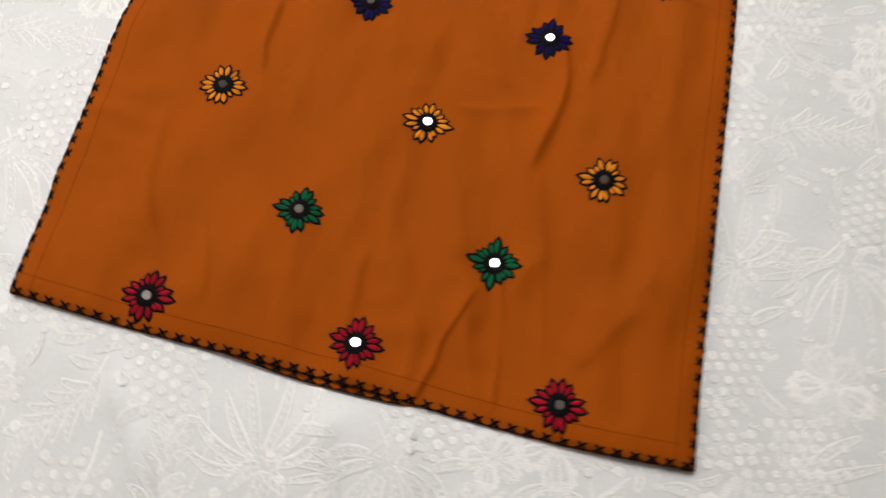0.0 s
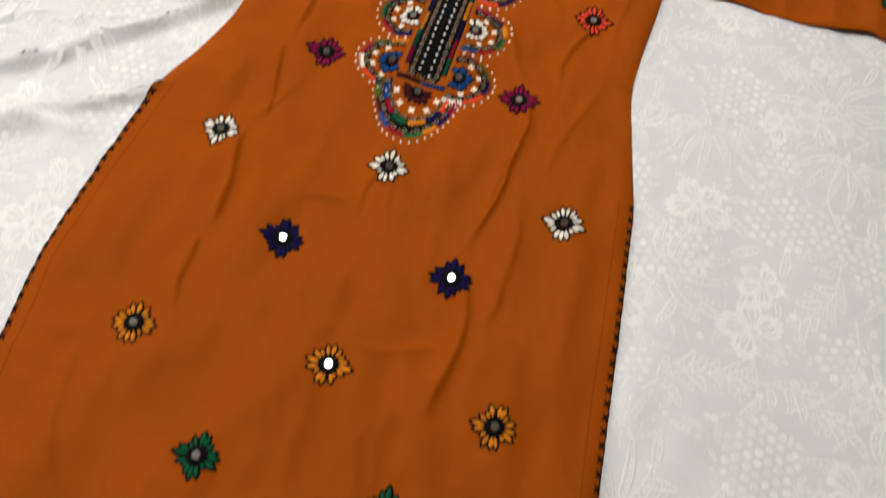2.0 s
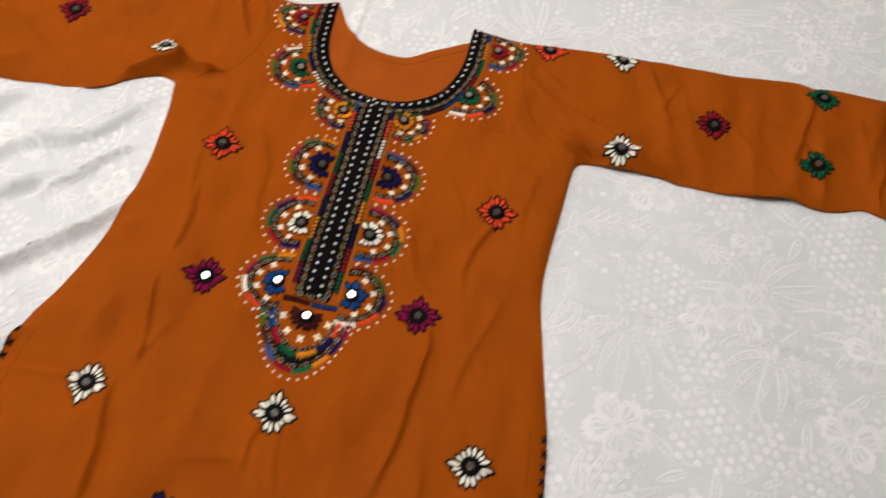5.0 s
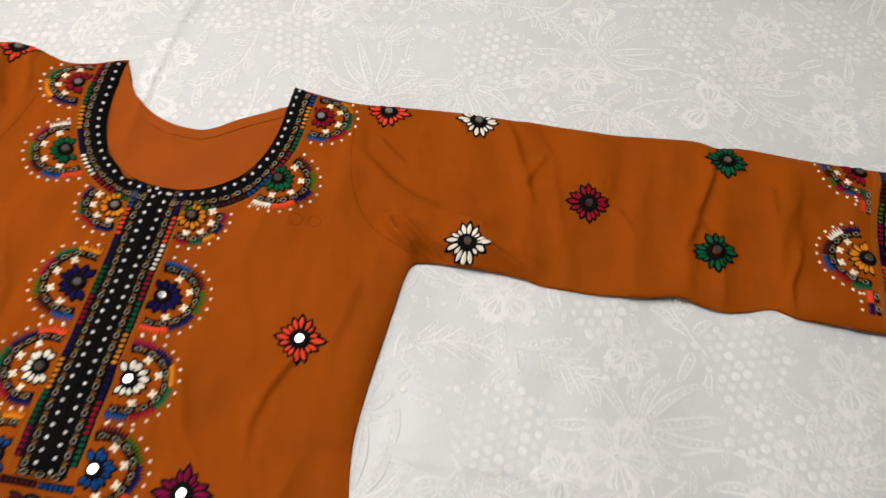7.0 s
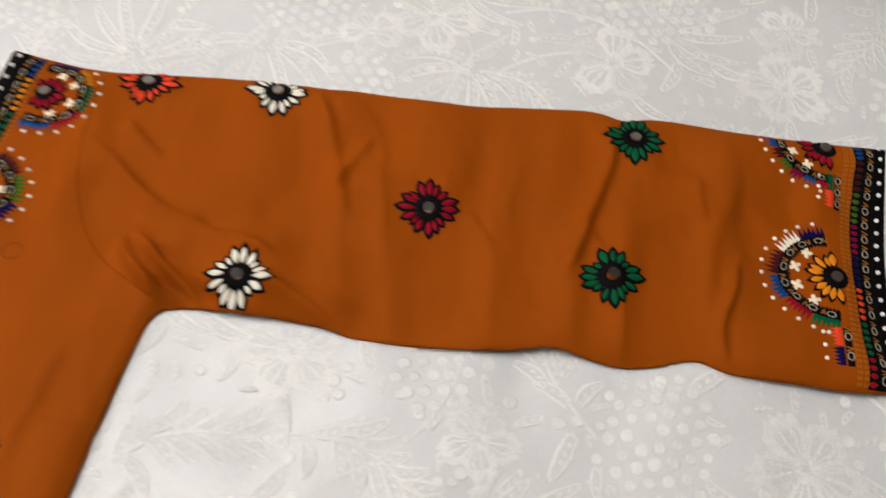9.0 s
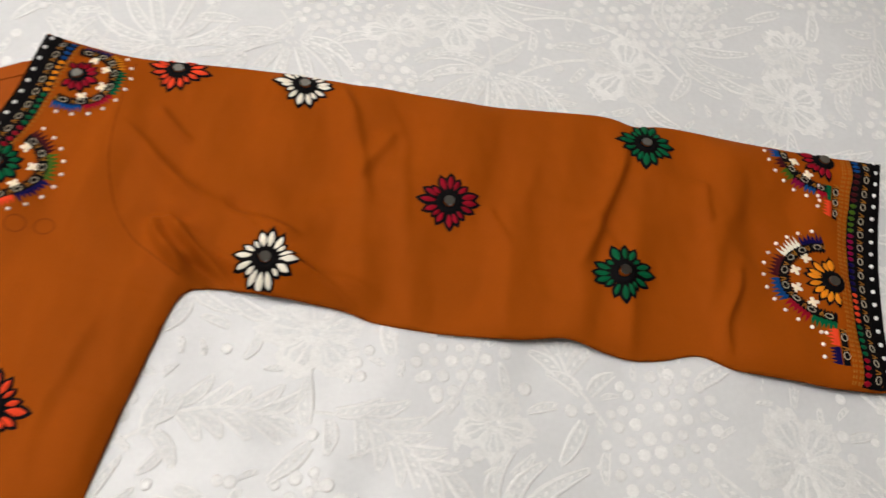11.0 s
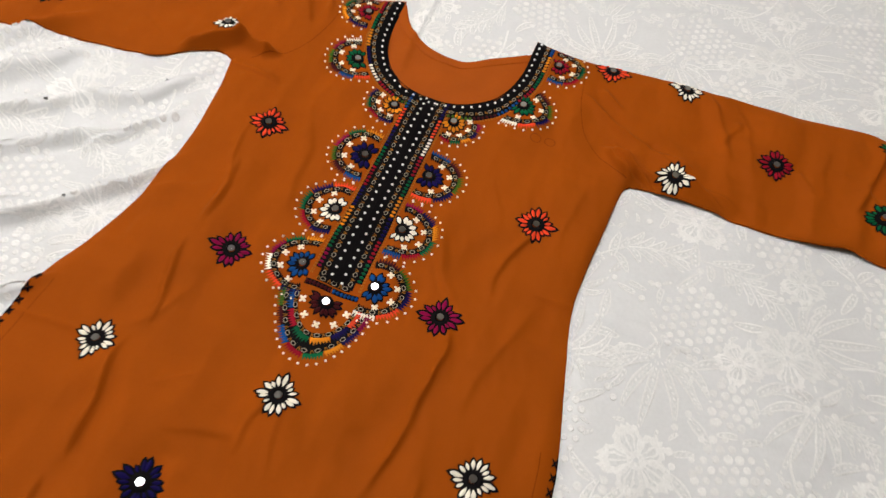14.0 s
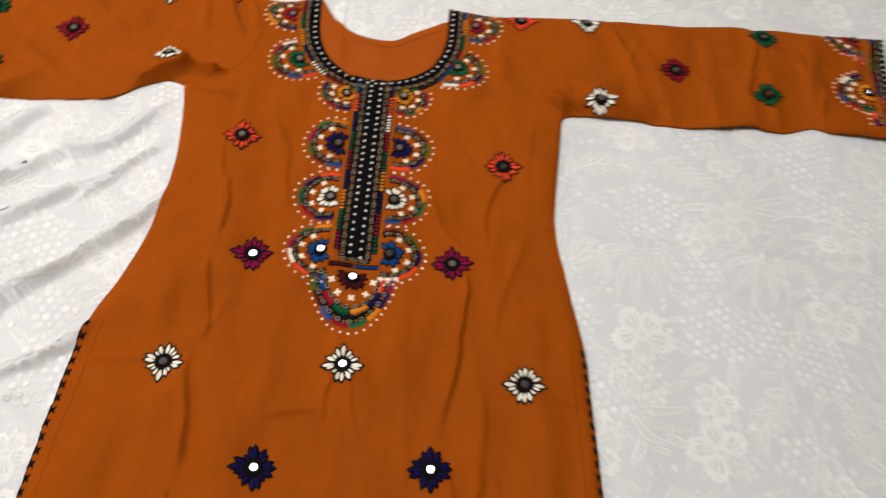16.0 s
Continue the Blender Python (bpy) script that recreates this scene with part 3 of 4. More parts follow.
def woven_tile(W, H_):
    """One repeat of the pattern."""
    rnd = random.Random(12)
    big = [("fan", 0.042), ("berries", 0.040), ("blossom", 0.034), ("plume", 0.046)]
    mid_ = [("blossom", 0.024), ("berries", 0.024), ("spray", 0.028), ("fan", 0.024)]
    small = [("leaf", 0.020), ("leaf", 0.013), ("leaf", 0.008), ("berry", 0.0044)]
    spots, out = [], []
    for kind, r in [k for _ in range(5) for k in big] + [k for _ in range(9) for k in mid_] + [k for k in small for _ in range(110)]:
        for _ in range(200):
            x, y = rnd.uniform(0, W), rnd.uniform(0, H_)
            if all(math.hypot((x - a + W / 2) % W - W / 2, (y - b + H_ / 2) % H_ - H_ / 2) > (r + q) * (0.84 if r > 0.02 else 0.74) for a, b, q in spots):
                spots.append((x, y, r))
                turn = rnd.uniform(0, 6.28)
                c, s = math.cos(turn), math.sin(turn)
                tip = lambda u, v: (x + u * r * c - v * r * s, y + u * r * s + v * r * c)
                if kind == "blossom":
                    for i in range(5):
                        out.append(petal_piece(x, y, turn + i * 1.257, r * 0.10, r * 0.92 * rnd.uniform(0.85, 1.1), r * 0.40, seed=rnd.randrange(999)))
                    for i in range(10):
                        out.append(leaf_piece(x, y, turn + i * 0.628, r * rnd.uniform(0.4, 0.62), r * 0.04, 0.0004))
                elif kind == "berries":
                    q = 0.0043
                    for i in range(-7, 8):
                        for j in range(-7, 8):
                            bx, by = 2.45 * q * (i + 0.5 * (j % 2)) + rnd.uniform(-0.0006, 0.0006), 2.15 * q * j + rnd.uniform(-0.0006, 0.0006)
                            if math.hypot(bx * 0.92, by * 1.15) < r * 0.98 and rnd.random() < 0.95:
                                out.append(berry_piece(x + bx * c - by * s, y + bx * s + by * c, q * rnd.uniform(0.72, 1.05)))
                elif kind == "fan":
                    n = 7 if r > 0.03 else 5
                    bx, by = tip(-0.95, 0)
                    for i in range(n):
                        o_ = i - (n - 1) / 2
                        out.append(leaf_piece(bx, by, turn + o_ * 0.37 + rnd.uniform(-0.06, 0.06), r * (1.95 - 0.16 * abs(o_)) * rnd.uniform(0.85, 1.05), r * (0.125 if r > 0.03 else 0.15), bend=0.07 * o_))
                    out.append(stem_piece([tip(-1.5, -0.35), tip(-1.2, -0.1), tip(-0.95, 0)], 0.0011))
                elif kind in ("spray", "plume"):
                    out.append(stem_piece([tip(-1.1, -0.45), tip(-0.3, 0.02), tip(0.4, 0.08), tip(1, -0.05)], 0.0011))
                    n = 5 if kind == "spray" else 6
                    for i in range(n):
                        for s_ in (-1, 1):
                            px, py = tip(-0.75 + 1.5 * i / n, 0.04 - 0.25 * (i == 0))
                            out.append(leaf_piece(px, py, turn + s_ * (0.95 - 0.08 * i), r * rnd.uniform(0.62, 0.82), r * 0.105, bend=-0.12 * s_))
                elif kind == "berry":
                    out.append(berry_piece(x, y, r * rnd.uniform(0.7, 1.0)))
                else:
                    out.append(leaf_piece(x - r * c, y - r * s, turn, 2 * r, r * 0.27, bend=rnd.uniform(-0.14, 0.14)))
                break
    for i in range(5):
        x, y, a = rnd.uniform(0, W), rnd.uniform(0, H_), rnd.uniform(0, 6.28)
        pts = []
        for k in range(5):
            pts.append((x, y))
            x, y, a = x + 0.035 * math.cos(a), y + 0.035 * math.sin(a), a + rnd.uniform(0.2, 0.55)
        out.append(stem_piece(pts, 0.0013, 0.0005))
    v = np.vstack([p[0] for p in out])
    f, slots, o_ = [], [], 0
    for p in out:
        f += [tuple(i + o_ for i in face) for face in p[1]]
        slots += p[2] if len(p) > 2 else [0] * len(p[1])
        o_ += len(p[0])
    return v, f, np.array(slots)


TW, TH = 0.34, 0.40
tile_v, tile_f, tile_slots = woven_tile(TW, TH)
ca, sa = math.cos(0.12), math.sin(0.12)
quads = np.array([q if len(q) == 4 else (*q, -1) for q in tile_f])
all_v, all_f, all_s, count = [], [], [], 0
for i in range(-4, 6):
    for j in range(-3, 6):
        v = tile_v.copy()
        x, y = v[:, 0] + i * TW, v[:, 1] + j * TH + (i % 2) * TH / 2
        v[:, 0], v[:, 1] = x * ca - y * sa, x * sa + y * ca
        mid_f = v[quads[:, 0]]
        d = sample(gd, mid_f[:, 0], mid_f[:, 1])
        off_cloth = (d < 0.003) | (mid_f[:, 0] < GX) | (mid_f[:, 0] > 0.74) | (mid_f[:, 1] < GY) | (mid_f[:, 1] > 0.96)
        keep = off_cloth & (mid_f[:, 0] > -0.72) & (mid_f[:, 0] < 1.02) & (mid_f[:, 1] > -0.36) & (mid_f[:, 1] < 1.50)
        if keep.any():
            all_v.append(v)
            all_f.append(np.where(quads[keep] >= 0, quads[keep] + count, -1))
            all_s.append(tile_slots[keep])
            count += len(v)
v, f = np.vstack(all_v), np.vstack(all_f)
used, inv = np.unique(f[f >= 0], return_inverse=True)
f2 = f.copy()
f2[f >= 0] = inv
v = v[used]
slots = np.concatenate(all_s)
flat = np.cross(v[f2[:, 1]] - v[f2[:, 0]], v[f2[:, 2]] - v[f2[:, 0]])
flat2 = np.cross(v[f2[:, 2]] - v[f2[:, 0]], v[f2[:, 3]] - v[f2[:, 0]])
upright = (flat[:, 2] > 0.25 * np.linalg.norm(flat, axis=1)) & ((f2[:, 3] < 0) | (flat2[:, 2] > 0.25 * np.linalg.norm(flat2, axis=1)))
f2, slots = f2[upright], slots[upright]
v[:, 2] += sheet_z(v[:, 0], v[:, 1]) + 0.00025
sizes = np.where(f2[:, 3] < 0, 3, 4)
me = bpy.data.meshes.new("woven_pattern")
me.vertices.add(len(v))
me.vertices.foreach_set("co", v.ravel())
me.loops.add(int(sizes.sum()))
me.loops.foreach_set("vertex_index", f2[f2 >= 0].astype(np.int32))
me.polygons.add(len(f2))
me.polygons.foreach_set("loop_start", np.concatenate([[0], np.cumsum(sizes)[:-1]]).astype(np.int32))
me.materials.append(WOVEN)
me.materials.append(WOVEN_THIN)
me.polygons.foreach_set("material_index", slots.astype(np.int32))
me.polygons.foreach_set("use_smooth", np.ones(len(f2), bool))
me.update(calc_edges=True)
me.validate()
pattern = new("woven_pattern", me)
pattern.parent = sheet
tagged(pattern, "tone-on-tone woven leaves, blossoms and berries", kind="stuff")

# ---- the kurta ----
kurta = tagged(new("kurta"), "rust-orange cotton kurta with mirror embroidery, flat on a white sheet", "kurta")
cloth("front_panel", BODY, lambda x, y: cloth_z(x, y) - 0.0003 * (np.abs(x - 0.017) > 0.148) * (y > 0.74), CLOTH, kurta, seam=True)
cloth("sleeve", SLEEVE_R, cloth_z, CLOTH, kurta, seam=True, label="long sleeve spread out, with an embroidered cuff")
cloth("sleeve", SLEEVE_L, cloth_z, CLOTH, kurta, seam=True, label="long sleeve with a raised fold at the armpit")

back_neck = curve([(-0.069, 0.921), (-0.053, 0.889), (-0.033, 0.870), (-0.007, 0.857), (0.016, 0.854), (0.035, 0.860), (0.060, 0.876), (0.082, 0.888), (0.097, 0.897)])
back_z = lambda x, y: np.maximum(sheet_z(x, y), 0) + 0.0032 + 0.0009 * ripple(x * 1.5, y * 0.6, 0.05, 21)
back_poly = np.vstack([back_neck, [(0.110, 0.86), (0.09, 0.80), (0.04, 0.765), (-0.02, 0.765), (-0.07, 0.81), (-0.083, 0.86)]])
cloth("back_panel", back_poly, back_z, INSIDE, kurta, cell=0.003, drop=0.003, label="inside of the back, seen in the neck opening")
strip = np.vstack([back_neck[1:-1], beside(back_neck, 0.011)[1:-1][::-1]])
cloth("neck_facing", strip, lambda x, y: back_z(x, y) + 0.0008, INSIDE, kurta, cell=0.003, drop=0.0008)
back_hem = curve([(-0.11, -0.0290), (-0.07, -0.0325), (-0.03, -0.0355), (0.03, -0.0355), (0.06, -0.0325), (0.075, -0.031)])
hem_poly = np.vstack([back_hem, [(0.075, -0.015), (-0.11, -0.015)]])
cloth("back_hem", hem_poly, lambda x, y: np.maximum(sheet_z(x, y), 0) + 0.003, CLOTH, kurta, cell=0.003, drop=0.002)


# small shared meshes
def shared(name, verts, faces, mat):
    me = bpy.data.meshes.new(name)
    me.from_pydata([tuple(v) for v in verts], [], [tuple(f) for f in faces])
    me.materials.append(mat)
    me.polygons.foreach_set("use_smooth", [True] * len(me.polygons))
    return me


def dome(r, h, n=8, lift=0.0):
    """A rounded bead cut off below."""
    v, f = [], []
    for k, (rr, zz) in enumerate(((0.85, 0.0), (1.0, 0.35), (0.72, 0.8))):
        v += [(r * rr * math.cos(2 * math.pi * i / n), r * rr * math.sin(2 * math.pi * i / n), lift + h * zz) for i in range(n)]
    v.append((0, 0, lift + h))
    for k in range(2):
        f += [(k * n + i, k * n + (i + 1) % n, (k + 1) * n + (i + 1) % n, (k + 1) * n + i) for i in range(n)]
    f += [(2 * n + i, 2 * n + (i + 1) % n, 3 * n) for i in range(n)]
    return v, f


def torus(a, b, r, n=12, m=5):
    v = [((a + r * math.cos(q)) * math.cos(p), (b + r * math.cos(q)) * math.sin(p), r * 0.9 + r * math.sin(q)) for p in np.linspace(0, 2 * math.pi, n, endpoint=False) for q in np.linspace(0, 2 * math.pi, m, endpoint=False)]
    f = [(i * m + j, ((i + 1) % n) * m + j, ((i + 1) % n) * m + (j + 1) % m, i * m + (j + 1) % m) for i in range(n) for j in range(m)]
    return v, f


def bar(p, q, r, up=0.0):
    """A thread from p to q, pointed at both ends."""
    p, q = np.array(p, float), np.array(q, float)
    d = (q - p) / (np.linalg.norm(q - p) + 1e-9)
    s = np.array([-d[1], d[0]])
    v = [(*p, up)]
    for t in (0.18, 0.82):
        c = p + (q - p) * t
        v += [(*(c + s * r), up), (*c, up + r * 1.3), (*(c - s * r), up)]
    v.append((*q, up))
    f = [(0, 2, 1), (0, 3, 2), (1, 2, 5, 4), (2, 3, 6, 5), (4, 5, 7), (5, 6, 7)]
    return v, f


def join(pieces):
    v, f = [], []
    for a, b in pieces:
        o_ = len(v)
        v += list(a)
        f += [tuple(i + o_ for i in q) for q in b]
    return v, f


CROSS_ME = shared("stitch", *join([bar((-0.0040, -0.0028), (0.0040, 0.0032), 0.0009, 0.0004), bar((-0.0038, 0.0034), (0.0038, -0.0026), 0.0009, 0.0008), bar((-0.0066, -0.0026), (0.0066, -0.0026), 0.0007, 0.0003)]), BLACK)
PEARL_ME = shared("pearl", *dome(0.0014, 0.0015), PEARL)
BEAD_ME = shared("bead", *dome(0.00155, 0.0019), BEAD)
RING_ME = shared("ring", *torus(0.0025, 0.0018, 0.00034), RING)
MIRROR_ME = shared("mirror", [(0.0037 * r_ * math.cos(a), 0.0037 * r_ * math.sin(a), z_) for r_, z_ in ((1.0, 0.0), (0.93, 0.0004)) for a in np.linspace(0, 2 * math.pi, 14, endpoint=False)],
                   [(i, (i + 1) % 14, 14 + (i + 1) % 14, 14 + i) for i in range(14)] + [tuple(range(14, 28))], MIRROR)
MIRROR_ME.polygons.foreach_set("use_smooth", [False] * len(MIRROR_ME.polygons))
star = []
for i in range(16):
    a_ = 2 * math.pi * i / 16
    star.append((0.0042 * (0.42, 0.85, 1.0, 0.85)[i % 4] * math.cos(a_), 0.0042 * (0.42, 0.85, 1.0, 0.85)[i % 4] * math.sin(a_), 0.0003))
STAR_ME = shared("star", star + [(x * 0.6, y * 0.6, 0.0012) for x, y, _ in star], [(i, (i + 1) % 16, 16 + (i + 1) % 16, 16 + i) for i in range(16)] + [tuple(range(16, 32))], THREAD["cream"])


def petal_points(length, width, n=6):
    """Half-widths of a pointed petal from root to tip."""
    t = np.linspace(0, 1, n)
    return t * length, width * np.sin(np.pi * t ** 1.1) ** 0.85


def petal_mesh(cx, cy, ang, root, length, width, h):
    u, w = petal_points(length, width)
    pts, hs = [], []
    for k in range(len(u)):
        for s_, hh in ((1, 0.1), (0.45, 1), (-0.45, 1), (-1, 0.1)):
            pts.append((root + u[k], s_ * w[k]))
            hs.append(h * (hh if 0 < k < len(u) - 1 else 0.1) + 0.0004)
    p = np.array(pts)
    c, s = math.cos(ang), math.sin(ang)
    xy = np.stack([cx + p[:, 0] * c - p[:, 1] * s, cy + p[:, 0] * s + p[:, 1] * c], 1)
    n = len(u)
    f = [(k * 4 + j + 1, k * 4 + j, (k + 1) * 4 + j, (k + 1) * 4 + j + 1) for k in range(n - 1) for j in range(3)]
    return drape(xy, np.array(hs)), f


def within_cloth(x, y, d=0.0):
    return sample(gd, np.array([x]), np.array([y]))[0] > d


def flower(x, y, color, parent, size=0.0228, petals=16, turn=0.0, arc=None, aspect=1.0, tip=(0, 0), name="flower", seed=0):
    """An embroidered flower in a diamond shape: black outline, filled petals, a small round mirror."""
    rnd = random.Random(seed + int(1000 * (x + 2) * 31 + 1000 * (y + 2) * 17))
    angles = [2 * math.pi * (i + 0.5 * (petals % 2)) / petals for i in range(petals)] if arc is None else list(np.linspace(arc[0], arc[1], petals))
    dark, fills = [], []
    core = size * 0.37
    for a in angles:
        reach = size * (0.72 + 0.28 * abs(math.cos(2 * a)) ** 1.6) if arc is None else size * 0.90
        reach *= rnd.uniform(0.90, 1.07)
        b = a + turn + rnd.uniform(-0.08, 0.08)
        rx = (x + math.cos(b) * reach * 0.7, y + math.sin(b) * reach * 0.7 * aspect)
        if not within_cloth(rx[0], rx[1], -0.004):
            continue
        wide = math.pi * reach * 0.74 / petals * (1.0 if arc is None else (arc[1] - arc[0]) / (2 * math.pi) * 1.05)
        dark.append(petal_mesh(x, y, b, core * 0.6, reach - core * 0.6, wide * 1.22, 0.0005))
        fills.append((b, core * 0.95, reach * 0.88 - core * 0.95, wide * rnd.uniform(0.66, 0.78) * (1.0 if arc is None else 1.25)))
    th = np.linspace(0, 2 * math.pi, 18, endpoint=False)
    ring = []
    for rr, hh in ((core * 1.02, 0.0006), (core * 0.8, 0.0018), (0.0038, 0.0018), (0.0034, 0.0008)):
        ring.append(drape(np.stack([x + rr * np.cos(th), y + rr * np.sin(th)], 1), np.full(18, hh)))
    rf = [(k * 18 + i, k * 18 + (i + 1) % 18, (k + 1) * 18 + (i + 1) % 18, (k + 1) * 18 + i) for k in range(3) for i in range(18)]
    v, f = join(dark + [(np.vstack(ring), rf)])
    if aspect != 1.0:
        v = np.array(v)
        yy = y + (v[:, 1] - y) * aspect
        v = np.stack([v[:, 0], yy, laid_z(v[:, 0], yy) + (v[:, 2] - laid_z(v[:, 0], v[:, 1]))], 1)
    fl = part(name, v, f, BLACK, parent, f"{color} embroidered flower outlined in black with a small round mirror")
    for b, r0, ln, w in fills:
        pv, pf = petal_mesh(x, y, b, r0, ln, w, 0.0014)
        if aspect != 1.0:
            yy = y + (pv[:, 1] - y) * aspect
            pv = np.stack([pv[:, 0], yy, laid_z(pv[:, 0], yy) + 0.0014], 1)
        part("petal", pv, pf, THREAD[color], fl)
    if within_cloth(x, y, 0.001):
        placed("mirror", MIRROR_ME, seat(x, y, rnd.uniform(0, 6), 0.0017, (tip[0] + rnd.uniform(-0.02, 0.02), tip[1] + rnd.uniform(-0.02, 0.02)), 0.035), fl)
    return fl


FLOWERS_SKIRT = [
    (-0.161, -0.004, "red"), (0.0, 0.0, "red"), (0.155, -0.008, "red"), (-0.073, 0.092, "green"), (0.086, 0.089, "green"),
    (-0.169, 0.185, "yellow"), (0.005, 0.194, "yellow"), (0.156, 0.179, "yellow"), (-0.074, 0.300, "navy"), (0.087, 0.304, "navy"),
    (-0.175, 0.400, "white"), (-0.002, 0.404, "white"), (0.178, 0.391, "white"), (-0.106, 0.525, "magenta"), (0.105, 0.525, "magenta"),
    (-0.140, 0.682, "orange"), (0.163, 0.657, "orange"),
]
FLOWERS_SLEEVES = [
    (0.194, 0.907, "orange"), (0.282, 0.909, "white"), (0.287, 0.768, "white"), (0.3925, 0.831, "crimson"), (0.508, 0.797, "green"), (0.524, 0.903, "green"),
    (-0.370, 0.837, "crimson"), (-0.261, 0.909, "white"), (-0.177, 0.919, "orange"), (-0.454, 0.769, "green"), (-0.472, 0.862, "green"),
]
LEANING = {(0.287, 0.768): (0.16, 0.10), (0.163, 0.657): (0.06, 0.08), (0.105, 0.525): (0.05, 0.07)}  # mirrors tipped by the folds under them
for k, (x, y, c) in enumerate(FLOWERS_SKIRT + FLOWERS_SLEEVES):
    r_ = random.Random(90 + k)
    flower(x, y, c, kurta, turn=r_.uniform(-0.06, 0.06), tip=LEANING.get((x, y), (r_.uniform(-0.03, 0.03), r_.uniform(-0.03, 0.03))), seed=k)
flower(-0.246, 0.801, "white", kurta, aspect=0.5, seed=77)


# ---- trimmings that run along a line ----
def ribbon(line, off0, off1, h):
    """A flat band of thread between two distances beside a line."""
    a, b = beside(line, off0), beside(line, off1)
    mid = (a + b) / 2
    n = len(line)
    v = np.vstack([drape(a, np.full(n, 0.0002)), drape(mid * 0.5 + a * 0.5, np.full(n, h)), drape(mid * 0.5 + b * 0.5, np.full(n, h)), drape(b, np.full(n, 0.0002))])
    f = [(k * n + i, k * n + i + 1, (k + 1) * n + i + 1, (k + 1) * n + i) for k in range(3) for i in range(n - 1)]
    if off1 > off0:
        f = [q[::-1] for q in f]
    return v, f


def stretch(line, a, b):
    """The part of a line between two lengths."""
    s = lengths(line)
    at = np.linspace(a, b, max(4, int(abs(b - a) / 0.0025)))
    return np.stack([np.interp(at, s, line[:, 0]), np.interp(at, s, line[:, 1])], 1)


def rings(line, parent, step=0.0108):
    """Oval ringed sequins on a dark chain, with gold stitches between them."""
    stitches = []
    for x, y, a in along(line, step):
        if within_cloth(x, y, 0.0008):
            placed("ring", RING_ME, seat(x, y, a, 0.0007), parent)
            for q in (-0.5, -0.36):
                cx, cy = x + q * step * math.cos(a), y + q * step * math.sin(a)
                dx, dy = -math.sin(a) * 0.0022, math.cos(a) * 0.0022
                lean = 0.0006 * (1 if q < -0.4 else -1)
                p = (cx - dx - lean * math.cos(a), cy - dy - lean * math.sin(a))
                r = (cx + dx + lean * math.cos(a), cy + dy + lean * math.sin(a))
                v, f = bar(p, r, 0.0004)
                v = np.array(v)
                stitches.append((drape(v[:, :2], v[:, 2] + 0.0009), f))
    if stitches:
        part("gold_stitching", *join(stitches), THREAD["gold"], parent, kind="stuff")


def comb(line, off, width, color, parent):
    """A block of satin stitches whose outer ends stand apart like a comb."""
    rnd = random.Random(int(1e5 * abs(line[0, 0] + line[-1, 1])))
    n = max(2, int(round(lengths(line)[-1] / 0.0025)))
    pts, hs = [], []
    s = lengths(line)
    for i in range(2 * n + 1):
        at = s[-1] * i / (2 * n)
        x, y = np.interp(at, s, line[:, 0]), np.interp(at, s, line[:, 1])
        q, r = np.interp(at + 1e-4, s, line[:, 0]) - np.interp(at - 1e-4, s, line[:, 0]), np.interp(at + 1e-4, s, line[:, 1]) - np.interp(at - 1e-4, s, line[:, 1])
        k = math.hypot(q, r)
        nx, ny = r / k, -q / k
        top = i % 2
        w = width * (rnd.uniform(0.95, 1.3) if top else rnd.uniform(0.3, 0.5))
        for d, h in ((-0.0008, 0.0002), (width * 0.2, 0.0016 if top else 0.0007), (min(width * 0.6, w * 0.8), 0.0014 if top else 0.0006), (w, 0.0003)):
            pts.append((x + nx * (off + d), y + ny * (off + d)))
            hs.append(h)
    f = [(i * 4 + j + 1, i * 4 + j, (i + 1) * 4 + j, (i + 1) * 4 + j + 1) for i in range(2 * n) for j in range(3)]
    f = [q[::-1] for q in f]
    return part("satin_block", drape(np.array(pts), np.array(hs)), f, THREAD[color], parent)


def lozenges(line, colors, parent, step=0.0036, per=6):
    """A chain of short padded stitches that changes colour every few stitches."""
    for i, (x, y, a) in enumerate(along(line, step)):
        if within_cloth(x, y, 0.0005):
            b = a + math.pi / 2
            part("padded_stitch", *petal_mesh(x - 0.0028 * math.cos(b), y - 0.0028 * math.sin(b), b, 0, 0.0050, 0.0017, 0.0013), THREAD[colors[(i // per) % len(colors)]], parent)


def dashes(line, parent):
    """A double row of small dull-gold stitches."""
    pieces = []
    for x, y, a in along(line, 0.0034):
        for s_ in (-0.0008, 0.0008):
            cx, cy = x + s_ * -math.sin(a), y + s_ * math.cos(a)
            v, f = bar((cx - 0.0012 * math.cos(a), cy - 0.0012 * math.sin(a)), (cx + 0.0012 * math.cos(a), cy + 0.0012 * math.sin(a)), 0.0004)
            v = np.array(v)
            pieces.append((drape(v[:, :2], v[:, 2] + 0.0002), f))
    part("gold_stitching", *join(pieces), THREAD["gold"], parent, kind="stuff")


def pearls(line, parent, step=0.0095):
    for x, y, a in along(line, step):
        if within_cloth(x, y, 0.001):
            placed("pearl", PEARL_ME, seat(x, y, a, 0.0), parent)


# the neck's band line, from shoulder to shoulder
nb = neck[:-1][::-1]
nb = np.vstack([[(-0.0695, 0.921)], nb[(nb[:, 1] < 0.917)], [(0.0972, 0.920)]])
nb = nb[np.concatenate([[True], np.linalg.norm(np.diff(nb, axis=0), axis=1) > 5e-4])]
nb = curve(np.vstack([nb[:-2:6], nb[-1:]]), 0.003)


